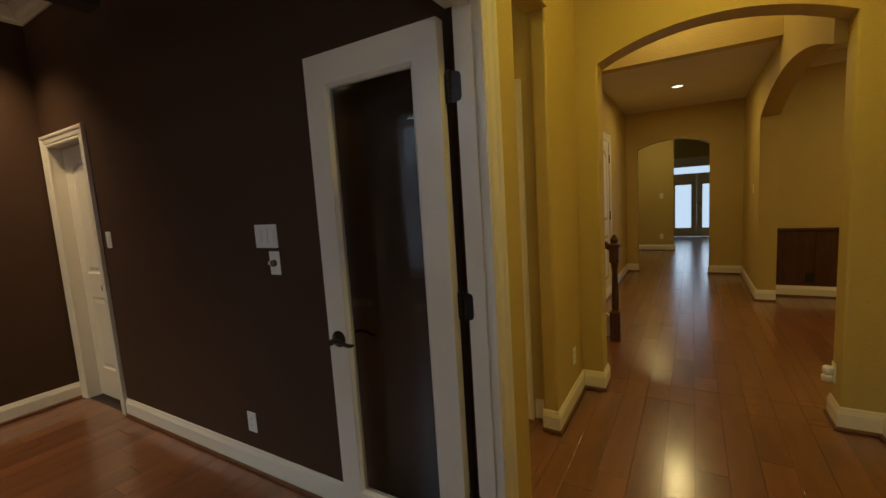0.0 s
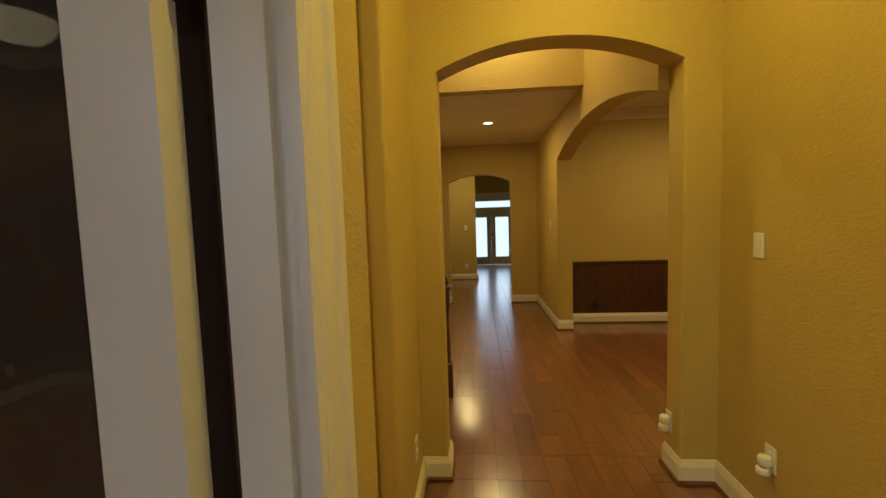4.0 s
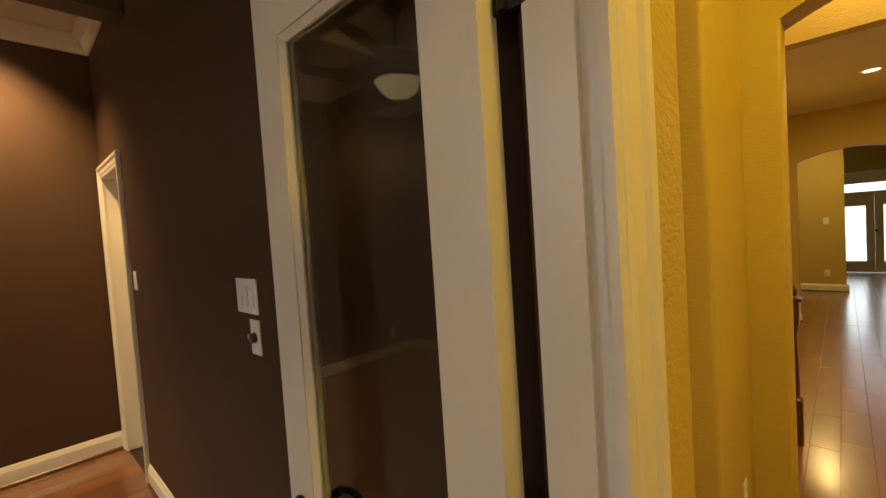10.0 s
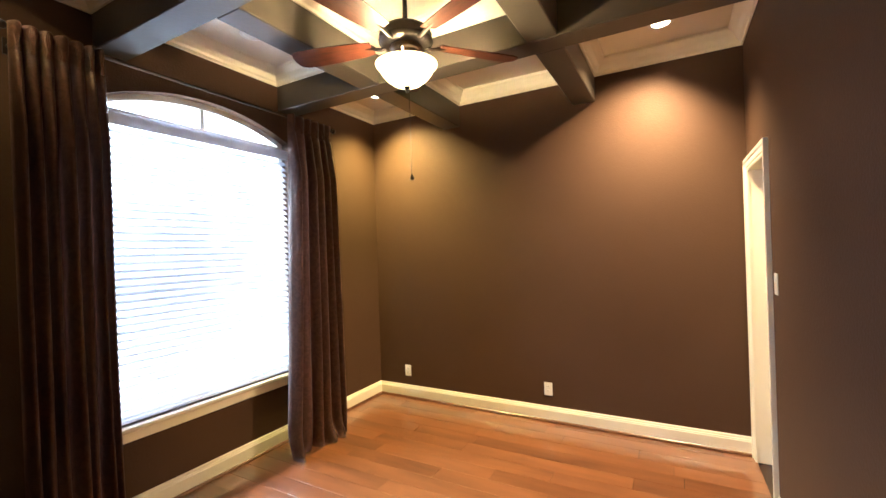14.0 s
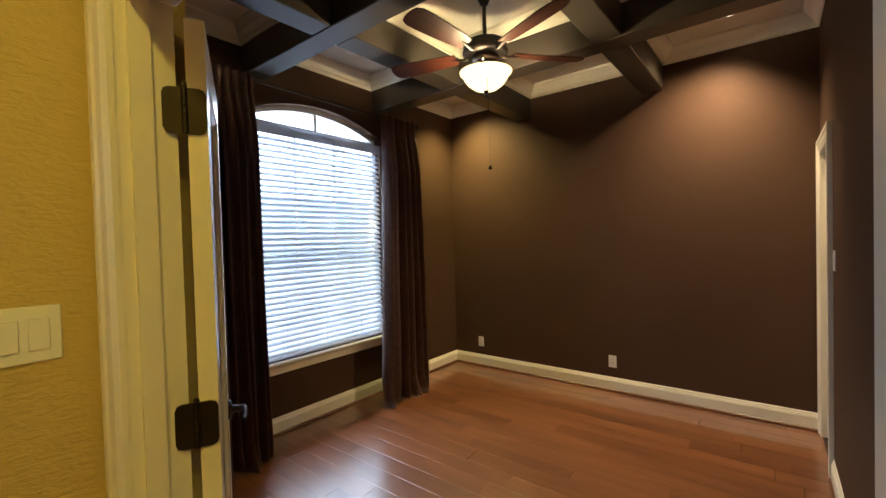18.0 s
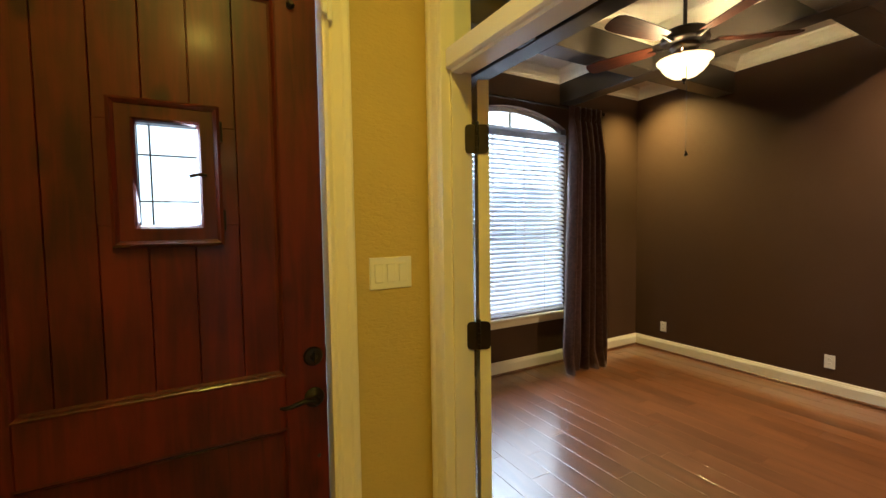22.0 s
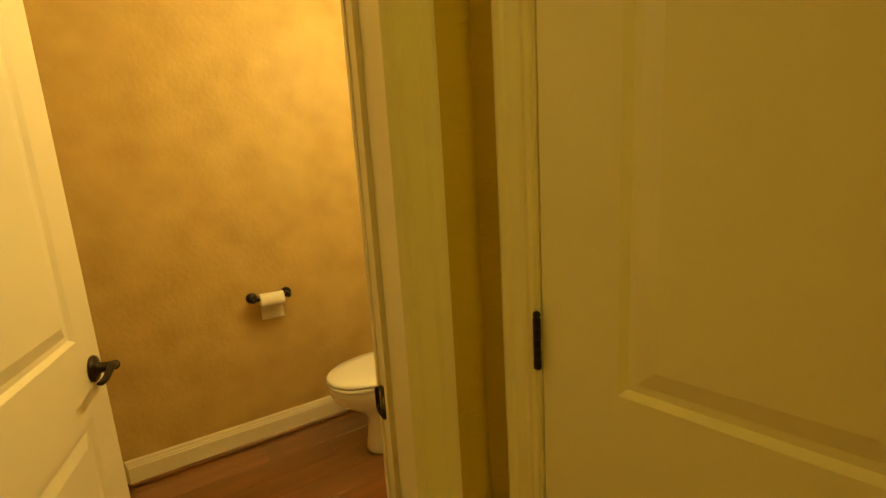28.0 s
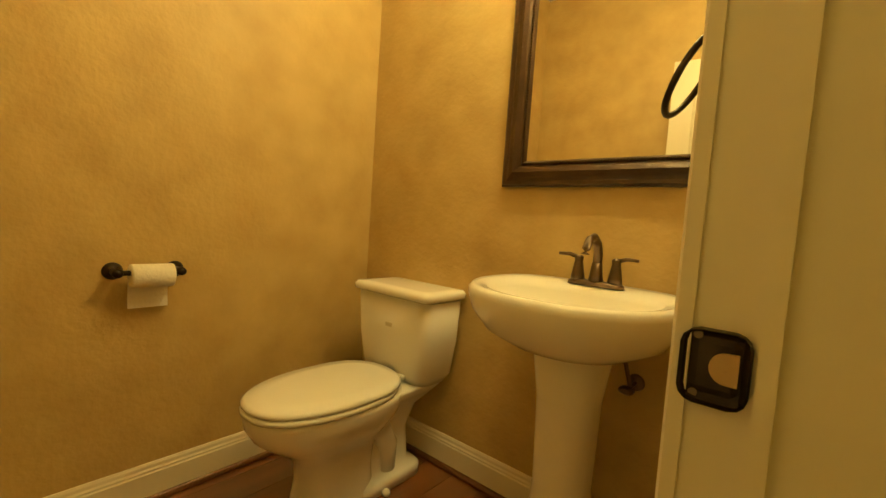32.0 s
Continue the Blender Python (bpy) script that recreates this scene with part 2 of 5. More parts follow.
M_TAN = mat("tan_wall_paint", (0.56, 0.425, 0.115), 0.55, 0, 0.42, 40, 0.05, 1.5, 0.3, stretch=(1, 1, 2.6))
M_FAUX = mat("faux_finish_plaster", (0.50, 0.360, 0.145), 0.5, 0, 0.28, 46, 0.05, 6.0, 0.35, second=(0.585, 0.440, 0.190))
M_BROWN = mat("brown_wall_paint", (0.074, 0.040, 0.0225), 0.62, 0, 0.14, 80, 0.05, 1.5, 0.16)
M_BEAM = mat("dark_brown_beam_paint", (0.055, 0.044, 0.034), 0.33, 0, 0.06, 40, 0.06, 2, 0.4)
M_CREAM = mat("cream_trim_paint", (0.80, 0.74, 0.60), 0.32, 0, 0.04, 25, 0.03, 2, 0.5)
M_CEIL = mat("pale_ceiling_paint", (0.76, 0.70, 0.57), 0.7, 0, 0.3, 50, 0.04, 2, 0.2)
M_PLASTIC = mat("white_plastic", (0.82, 0.80, 0.74), 0.3, 0, 0, 1, 0.01, 2)
M_ORB = mat("oil_rubbed_bronze", (0.030, 0.022, 0.018), 0.38, 0.75, 0.05, 80, 0.25, 12)
M_CHAMP = mat("brushed_bronze", (0.16, 0.12, 0.088), 0.28, 0.95, 0.03, 80, 0.2, 12)
M_PORC = mat("white_porcelain", (0.88, 0.87, 0.84), 0.08, 0, 0, 1, 0.01, 2, 0.6)
M_FLOOR = wood("hickory_floor", (0.110, 0.036, 0.011), (0.240, 0.086, 0.027), 0.32, (3.2, 0.5, 1), False, 0.20, 1.0, 4.5, figure=0.45, coat_ior=1.85, coat_rough=0.19, relief=0.0)
M_ALDER = wood("knotty_alder", (0.024, 0.0030, 0.0010), (0.098, 0.0100, 0.0024), 0.38, (9, 9, 0.7), True, 0.12, 0.12, 4.0)
M_ALDER.node_tree.nodes["Principled BSDF"].inputs["Specular IOR Level"].default_value = 0.25
M_DARKWOOD = wood("dark_stained_wood", (0.035, 0.012, 0.006), (0.13, 0.045, 0.02), 0.35, (6, 6, 0.6), False, 0.1, 0.3, 5.0)
M_SHOE = wood("stained_shoe_mould", (0.08, 0.03, 0.012), (0.2, 0.085, 0.035), 0.35, (2, 2, 2), False, 0.1, 0.2, 6.0)
M_BLADE = wood("rosewood_blade", (0.02, 0.005, 0.0025), (0.055, 0.015, 0.006), 0.5, (2, 14, 2), False, 0.1, 0.05, 5.0)
M_BLADE.node_tree.nodes["Principled BSDF"].inputs["Specular IOR Level"].default_value = 0.15
M_MIRFRAME = mat("bronzed_mirror_frame", (0.05, 0.026, 0.014), 0.33, 0.35, 0.2, 60, 0.35, 14)
M_CURTAIN = cloth("mocha_curtain_silk", (0.20, 0.096, 0.064), 0.06, 0.36)
nt_ = M_CURTAIN.node_tree
co_, vo_, mr_, mx_ = (nt_.nodes.new(k) for k in ("ShaderNodeTexCoord", "ShaderNodeTexNoise", "ShaderNodeMapRange", "ShaderNodeMix"))
vo_.inputs["Scale"].default_value, vo_.inputs["Detail"].default_value, vo_.inputs["Distortion"].default_value = 13.0, 1.0, 2.5
mr_.inputs["From Min"].default_value, mr_.inputs["From Max"].default_value = 0.47, 0.55
mx_.data_type = "RGBA"
mx_.inputs["A"].default_value, mx_.inputs["B"].default_value = (0.105, 0.047, 0.030, 1), (0.140, 0.066, 0.042, 1)
nt_.links.new(co_.outputs["Object"], vo_.inputs["Vector"])
nt_.links.new(vo_.outputs["Fac"], mr_.inputs["Value"])
nt_.links.new(mr_.outputs[0], mx_.inputs["Factor"])
nt_.links.new(mx_.outputs["Result"], nt_.nodes["Principled BSDF"].inputs["Base Color"])
M_SLAT = cloth("white_blind_slat", (0.78, 0.80, 0.84), 0.35, 0.4)
M_PANE = pane_mat("clear_glass")
M_MIRROR = mat("silvered_mirror", (0.9, 0.9, 0.88), 0.01, 1.0, 0, 1, 0.0, 1)
M_PAPER = mat("white_tissue", (0.85, 0.82, 0.76), 0.9, 0, 0.3, 90, 0.03, 6)
M_SUB = mat("dark_subfloor", (0.03, 0.014, 0.008), 0.6, 0, 0, 1, 0.1, 3)
M_DAY = glow("bright_daylight", (0.93, 0.96, 1.0), 9.0)
M_DAY_LOW = glow("hazy_garden", (0.80, 0.90, 1.0), 1.6)
M_DAY2 = glow("white_daylight", (0.90, 0.95, 1.0), 2.6)
M_LED = glow("lamp_lens", (1.0, 0.80, 0.48), 9.0)
M_BOWL = glow("lit_alabaster_bowl", (1.0, 0.76, 0.36), 3.2)
M_BLACK = mat("black_rubber", (0.015, 0.014, 0.013), 0.5, 0, 0, 1, 0.1, 3)
M_WAIN = wood("brown_wainscot", (0.035, 0.013, 0.006), (0.10, 0.038, 0.017), 0.4, (6, 6, 0.6), False, 0.1, 0.2, 5.0)
M_CONC = mat("porch_concrete", (0.4, 0.38, 0.34), 0.8, 0, 0.3, 40, 0.1, 2)

# ---- mesh helpers ----


def emit(name, bm, material, parent=None, label="", smooth=False):
    me = bpy.data.meshes.new(name)
    bmesh.ops.recalc_face_normals(bm, faces=bm.faces[:])
    if smooth:
        for f in bm.faces:
            f.smooth = True
    bm.to_mesh(me)
    bm.free()
    me.materials.append(material)
    ob = new(name, me)
    if parent:
        ob.parent = parent
    if label:
        ob["label"] = label
    return ob


def part(name, bm, material, parent, label="", smooth=False):
    return emit(name, bm, material, parent, label, smooth)


def thing(name, label, category, group="", kind="", at=(0, 0, 0), rz=0):
    ob = new(name)
    ob.matrix_world = pose(*at, 0, 0, rz)
    return tagged(ob, label, category, group, kind)


def box(bm, x0, x1, y0, y1, z0, z1, bevel=0.0, seg=1):
    vs = [bm.verts.new((x, y, z)) for x in (x0, x1) for y in (y0, y1) for z in (z0, z1)]
    fs = [bm.faces.new([vs[i] for i in q]) for q in ((0, 1, 3, 2), (4, 6, 7, 5), (0, 4, 5, 1), (2, 3, 7, 6), (0, 2, 6, 4), (1, 5, 7, 3))]
    if bevel:
        es = list({e for f in fs for e in f.edges})
        bmesh.ops.bevel(bm, geom=es, offset=bevel, segments=seg, affect="EDGES", profile=0.5)
    return bm


def bx(*a, **k):
    return box(bmesh.new(), *a, **k)


def prism(bm, pts, axis, a0, a1):
    """A closed outline of 2D points drawn out along an axis. x: pts are (y, z); y: (x, z); z: (x, y)."""
    def put(p, a):
        return {"x": (a, p[0], p[1]), "y": (p[0], a, p[1]), "z": (p[0], p[1], a)}[axis]
    lo = [bm.verts.new(put(p, a0)) for p in pts]
    hi = [bm.verts.new(put(p, a1)) for p in pts]
    n = len(pts)
    for i in range(n):
        bm.faces.new((lo[i], lo[(i + 1) % n], hi[(i + 1) % n], hi[i]))
    bm.faces.new(lo)
    bm.faces.new(hi[::-1])
    return bm


def turned(bm, profile, at=(0, 0, 0), axis="z", seg=28, sx=1.0, sy=1.0):
    """A profile of (radius, height) turned about an axis."""
    rings = []
    for r, h in profile:
        ring = []
        for k in range(seg):
            a = 2 * math.pi * k / seg
            p = (r * math.cos(a) * sx, r * math.sin(a) * sy, h)
            if axis == "x":
                p = (p[2], p[0], p[1])
            elif axis == "y":
                p = (p[0], p[2], p[1])
            ring.append(bm.verts.new((p[0] + at[0], p[1] + at[1], p[2] + at[2])))
        rings.append(ring)
    for a, b in zip(rings, rings[1:]):
        for k in range(seg):
            bm.faces.new((a[k], a[(k + 1) % seg], b[(k + 1) % seg], b[k]))
    bm.faces.new(rings[0][::-1])
    bm.faces.new(rings[-1])
    return bm


def tube(bm, pts, r, seg=12, closed=False):
    """A round bar along points; r is one radius or one for each point."""
    pts = [Vector(p) for p in pts]
    n = len(pts)
    rs = r if isinstance(r, (list, tuple)) else [r] * n
    rings = []
    up = Vector((0, 0, 1))
    for i, p in enumerate(pts):
        d = (pts[(i + 1) % n] - pts[i - 1]) if closed or 0 < i < n - 1 else (pts[1] - pts[0] if i == 0 else pts[-1] - pts[-2])
        d.normalize()
        u = d.cross(up if abs(d.z) < 0.95 else Vector((0, 1, 0))).normalized()
        v = d.cross(u)
        rings.append([bm.verts.new(p + rs[i] * (math.cos(2 * math.pi * k / seg) * u + math.sin(2 * math.pi * k / seg) * v)) for k in range(seg)])
    pairs = list(zip(rings, rings[1:])) + ([(rings[-1], rings[0])] if closed else [])
    for a, b in pairs:
        for k in range(seg):
            bm.faces.new((a[k], a[(k + 1) % seg], b[(k + 1) % seg], b[k]))
    if not closed:
        bm.faces.new(rings[0][::-1])
        bm.faces.new(rings[-1])
    return bm


def run(bm, profile, p0, p1, inward, miter0=0.0, miter1=0.0):
    """A trim of profile (out from the wall, up) laid from p0 to p1 (x, y, z); inward is the (x, y) way out of the wall.
    miter: how far an end runs on for each unit out from the wall."""
    p0, p1 = Vector(p0), Vector(p1)
    d = (p1 - p0).normalized()
    o = Vector((inward[0], inward[1], 0))
    a = [bm.verts.new(p0 + o * u + Vector((0, 0, v)) - d * (u * miter0)) for u, v in profile]
    b = [bm.verts.new(p1 + o * u + Vector((0, 0, v)) + d * (u * miter1)) for u, v in profile]
    n = len(profile)
    for i in range(n):
        bm.faces.new((a[i], a[(i + 1) % n], b[(i + 1) % n], b[i]))
    bm.faces.new(a)
    bm.faces.new(b[::-1])
    return bm


BASE = [(0, 0.012), (0.016, 0.012), (0.016, 0.095), (0.013, 0.100), (0.013, 0.106), (0.009, 0.112), (0.008, 0.122), (0.004, 0.130), (0, 0.130)]
SHOE = [(0, 0), (0.028, 0), (0.028, 0.006), (0.024, 0.014), (0.017, 0.019), (0, 0.019)]
CROWN = [(0, 0), (0.012, 0), (0.016, 0.018), (0.030, 0.030), (0.048, 0.062), (0.072, 0.085), (0.088, 0.098), (0.092, 0.115), (0, 0.115)]
CASE = [(0, 0), (0, 0.012), (0.010, 0.016), (0.022, 0.013), (0.030, 0.017), (0.058, 0.019), (0.066, 0.024), (0.080, 0.026), (0.088, 0.024), (0.088, 0)]


def baseboard(runs, cream=M_CREAM):
    """Each run: p0, p1 (x, y), the way out of the wall, miters."""
    for k, (p0, p1, o, m0, m1) in enumerate(runs):
        ob = emit("baseboard", run(bmesh.new(), BASE, (*p0, 0.004), (*p1, 0.004), o, m0, m1), cream)
        tagged(ob, "cream painted baseboard with a moulded top edge", "baseboard", "baseboards", "structure")
        part("shoe_mould", run(bmesh.new(), SHOE, (*p0, 0.003), (*p1, 0.003), o, m0, m1), M_SHOE, ob, "brown stained shoe mould")


def casing(u0, u1, top, fixed, out, axis, bottom=0.0, name="trim", skip="", wide=1.0):
    """A mitred door casing round an opening u0..u1 up to top, on the wall plane fixed; out is +1 or -1."""
    ob = thing(name, "cream painted moulded door casing", "door casing", "door casings", "structure")

    def w(u, h, d):
        return (u, fixed + out * d, h) if axis == "x" else (fixed + out * d, u, h)
    sets = []
    case = [(a * wide, d) for a, d in CASE]
    if "l" not in skip:
        sets.append([((u0 - a, bottom, d), (u0 - a, top + a, d)) for a, d in case])
    if "r" not in skip:
        sets.append([((u1 + a, bottom, d), (u1 + a, top + a, d)) for a, d in case])
    sets.append([((u0 - a, top + a, d), (u1 + a, top + a, d)) for a, d in case])
    for s in sets:
        bm = bmesh.new()
        lo = [bm.verts.new(w(*p)) for p, q in s]
        hi = [bm.verts.new(w(*q)) for p, q in s]
        n = len(s)
        for i in range(n):
            bm.faces.new((lo[i], lo[(i + 1) % n], hi[(i + 1) % n], hi[i]))
        bm.faces.new(lo)
        bm.faces.new(hi[::-1])
        part("casing_board", bm, M_CREAM, ob)
    return ob

# ---- setting: floors, walls, ceilings ----
XF, YW, YS, XS, XL = -3.51, -1.92, 1.385, 0.18, 0.289
XT, YB = -2.48, 3.15


def structure(name, bm, material, label, category):
    return tagged(emit(name, bm, material), label, category, "", "structure")


def wall(name, boxes, material, label):
    bm = bmesh.new()
    for b in boxes:
        box(bm, *b)
    return structure(name, bm, material, label, "wall")


def seg_pts(u0, u1, spring, apex, n=16):
    """Points of a circular segment from u0 to u1."""
    h, s = (u1 - u0) / 2, apex - spring
    r = (h * h + s * s) / (2 * s)
    a = math.asin(h / r)
    return [((u0 + u1) / 2 + r * math.sin(-a + 2 * a * k / n), apex - r + r * math.cos(-a + 2 * a * k / n)) for k in range(n + 1)]


def arch_head(bm, pts, top, axis, a0, a1):
    """The piece of wall over an arch, in slices."""
    for p, q in zip(pts, pts[1:]):
        prism(bm, [p, q, (q[0], top), (p[0], top)], axis, a0, a1)


# study, brown
wall("wall_study_far", [(XF - 0.12, XF, YW - 0.16, YS + 0.06, 0, 3.2)], M_BROWN, "brown painted study wall with a matte finish")
WX0, WX1, WZ0, WSP, WAP = -2.33, -0.97, 0.56, 2.47, 2.63
bm = bmesh.new()
box(bm, XF, WX0, YW - 0.16, YW, 0, 3.2)
box(bm, WX1, XS + 0.06, YW - 0.16, YW, 0, 3.2)
box(bm, WX0, WX1, YW - 0.16, YW, 0, WZ0)
arch_head(bm, seg_pts(WX0, WX1, WSP, WAP, 20), 3.2, "y", YW - 0.16, YW)
structure("wall_study_window", bm, M_BROWN, "brown painted study wall round an arched window", "wall")
DX0, DX1 = -3.41, -2.815
wall("wall_study_side", [(XF, DX0 - 0.02, YS, YS + 0.06, 0, 3.2), (DX1 + 0.02, XS, YS, YS + 0.06, 0, 3.2), (DX0 - 0.02, DX1 + 0.02, YS, YS + 0.06, 2.036, 3.2)], M_BROWN, "brown painted study wall beside the inner door")
OY0, OY1, OZ, OT = 0.070, 1.284, 2.0, 2.46
wall("wall_study_entry", [(XS, XS + 0.06, YW, OY0 - 0.02, 0, 3.2), (XS, XS + 0.06, OY1 + 0.02, YS + 0.06, 0, 3.2), (XS, XS + 0.06, OY0 - 0.02, OY1 + 0.02, OT + 0.02, 3.2)],
     M_BROWN, "brown painted study wall round the french doors")
# foyer, tan
XG = XS + 0.06


def rounded(pts, corners, r, n=6):
    """Rounds the named corners of an outline."""
    out = []
    for i, p in enumerate(pts):
        if i not in corners:
            out.append(p)
            continue
        p, a, b = Vector(p), Vector(pts[i - 1]), Vector(pts[(i + 1) % len(pts)])
        u, v = (a - p).normalized() * r, (b - p).normalized() * r
        for k in range(n + 1):
            t = k / n
            out.append(tuple(p + u * (1 - t) ** 2 + v * t ** 2))
    return out


bm = bmesh.new()
box(bm, XG, XL, -0.06, OY0 - 0.02, 0, 3.05)
prism(bm, rounded(rounded([(XG, OY1 + 0.02), (XL, OY1 + 0.02), (XL, 1.578), (0.03, 1.482), (-0.795, 1.472), (-0.795, 1.446), (XG, 1.446)], (3,), 0.11, 10), (2,), 0.03), "z", 0, 3.05)
box(bm, XG, XL, OY0 - 0.02, OY1 + 0.02, OT + 0.02, 3.05)
structure("wall_foyer_study", bm, M_TAN, "golden tan textured foyer wall with a rounded corner", "wall")
FX0, FX1 = 0.665, 1.615
wall("wall_front", [(0.1, FX0 - 0.02, -0.22, -0.06, 0, 3.05), (FX1 + 0.02, 1.90, -0.22, -0.06, 0, 3.05), (FX0 - 0.02, FX1 + 0.02, -0.22, -0.06, 2.363, 3.05)], M_TAN,
     "golden tan wall beside the front door")
wall("wall_foyer_right", [(1.74, 1.90, -0.06, 3.10, 0, 3.05)], M_TAN, "golden tan textured foyer wall")
AX0, AX1 = 0.293, 1.553
bm = bmesh.new()
prism(bm, rounded([(-0.1, 3.10), (AX0, 3.10), (AX0, 3.28), (-0.1, 3.28)], (1, 2), 0.02), "z", 0, 2.25)
prism(bm, rounded([(2.2, 3.28), (AX1, 3.28), (AX1, 3.10), (2.2, 3.10)], (1, 2), 0.02), "z", 0, 2.25)
box(bm, -0.1, AX0, 3.10, 3.28, 2.25, 3.7)
box(bm, AX1, 2.2, 3.10, 3.28, 2.25, 3.7)
arch_head(bm, seg_pts(AX0, AX1, 2.25, 2.395, 24), 3.7, "y", 3.10, 3.28)
structure("wall_arch", bm, M_TAN, "golden tan wall with a flat arched opening", "wall")
# the closet wall stands a little askew behind a column
CLOSET = pose(-0.738, 2.392, 0, 0, 0, 11)
CX0, CX1, CTOP = 0.075, 0.656, 2.032
PY = 2.43
bm = bmesh.new()
box(bm, -0.12, CX0 - 0.02, 0, 0.12, 0, 3.05)
box(bm, CX1 + 0.02, 0.90, 0, 0.12, 0, 3.05)
box(bm, CX0 - 0.02, CX1 + 0.02, 0, 0.12, CTOP + 0.02, 3.05)
structure("wall_closet", bm, M_TAN, "golden tan textured wall round the closet door", "wall").matrix_world = CLOSET
bm = bmesh.new()
prism(bm, rounded([(0.062, 2.432), (0.152, 2.426), (0.152, 3.10), (0.062, 3.10)], (0, 1), 0.025), "z", 0, 3.05)
structure("wall_column", bm, M_TAN, "golden tan rounded wall end beside the closet", "wall")
wall("wall_passage_header", [(0.04, 0.165, 1.5, PY, 2.412, 3.05)], M_TAN, "golden tan header over the side passage")
TY0, TY1, TZ = 1.587, 2.212, 2.066
wall("wall_passage_end", [(-0.862, -0.795, 1.44, TY0 - 0.02, 0, 3.05), (-0.862, -0.795, TY1 + 0.02, PY + 0.12, 0, 3.05), (-0.862, -0.795, TY0 - 0.02, TY1 + 0.02, TZ + 0.02, 3.05)],
     M_TAN, "golden tan wall round the powder room door")
wall("wall_powder_door", [(-0.93, -0.862, 1.44, TY0 - 0.02, 0, 2.8), (-0.93, -0.862, TY1 + 0.02, YB + 0.1, 0, 2.8), (-0.93, -0.862, TY0 - 0.02, TY1 + 0.02, TZ + 0.02, 2.8)],
     M_FAUX, "mottled gold faux-finished wall by the powder room door")
wall("wall_powder_far", [(XT - 0.1, XT, 1.44, YB + 0.1, 0, 2.8)], M_FAUX, "mottled gold faux-finished powder room wall")
wall("wall_powder_sink", [(XT, -0.93, YB, YB + 0.1, 0, 2.8)], M_FAUX, "mottled gold faux-finished wall behind the sink")
wall("wall_powder_side", [(XT, -0.93, 1.446, 1.50, 0, 2.8)], M_FAUX, "mottled gold faux-finished powder room side wall")
# closet space behind its door, closed
wall("wall_closet_back", [(-0.862, 0.02, 2.95, 3.0, 0, 3.05)], M_TAN, "tan closet back wall")
# hall and rooms beyond the arch
HR, HL = 1.50, -0.13
bm = bmesh.new()
box(bm, HR, HR + 0.18, 6.17, 7.9, 0, 3.7)
arch_head(bm, seg_pts(3.28, 6.17, 2.14, 2.36, 20), 3.7, "x", HR, HR + 0.18)
structure("wall_hall_right", bm, M_TAN, "golden tan hall wall with a wide arch to the dining room", "wall")
wall("wall_hall_left", [(HL - 0.12, HL, 4.45, 8.05, 0, 3.7)], M_TAN, "golden tan hall wall past the stairs")
wall("wall_stair", [(-2.6, HL - 0.12, 4.45, 4.55, 0, 3.7), (-2.7, -2.6, 3.1, 4.55, 0, 3.7), (-2.6, -0.1, 3.25, 3.35, 0, 3.7)], M_TAN, "tan walls of the stair well")
wall("wall_hall_drop", [(HL, HR, 4.86, 5.0, 2.65, 3.7)], M_TAN, "tan face where the hall ceiling drops")
bm = bmesh.new()
box(bm, HL, 0.04, 7.9, 8.05, 0, 2.85)
box(bm, 1.07, HR + 0.18, 7.9, 8.05, 0, 2.85)
arch_head(bm, seg_pts(0.04, 1.07, 2.05, 2.17, 14), 2.85, "y", 7.9, 8.05)
structure("wall_hall_end", bm, M_TAN, "tan hall end wall with an arched opening", "wall")
wall("wall_dining_back", [(HR + 0.18, 5.4, 6.53, 6.65, 0, 3.1)], M_TAN, "golden tan dining room wall")
wall("wall_dining_sides", [(5.4, 5.5, 3.1, 6.65, 0, 3.1), (1.9, 5.5, 3.0, 3.1, 0, 3.1)], M_TAN, "golden tan dining room walls")
wall("wall_far_left", [(-2.0, 0.488, 10.6, 10.75, 0, 3.0)], M_TAN, "tan wall of the room past the hall")
wall("wall_far_sides", [(-2.1, -2.0, 8.05, 10.75, 0, 3.0), (3.2, 3.3, 8.05, 13.6, 0, 3.0), (HR + 0.18, 3.3, 8.0, 8.05, 0, 3.0), (0.16, 0.26, 10.75, 13.6, 0, 3.0), (-2.1, HL, 8.0, 8.05, 0, 3.0)], M_TAN, "tan walls of the far room")
wall("wall_far_end", [(0.16, 0.30, 13.5, 13.65, 0, 3.0), (1.59, 3.3, 13.5, 13.65, 0, 3.0), (0.30, 1.59, 13.5, 13.65, 2.16, 3.0)], M_TAN, "tan wall round the far glazed doors")

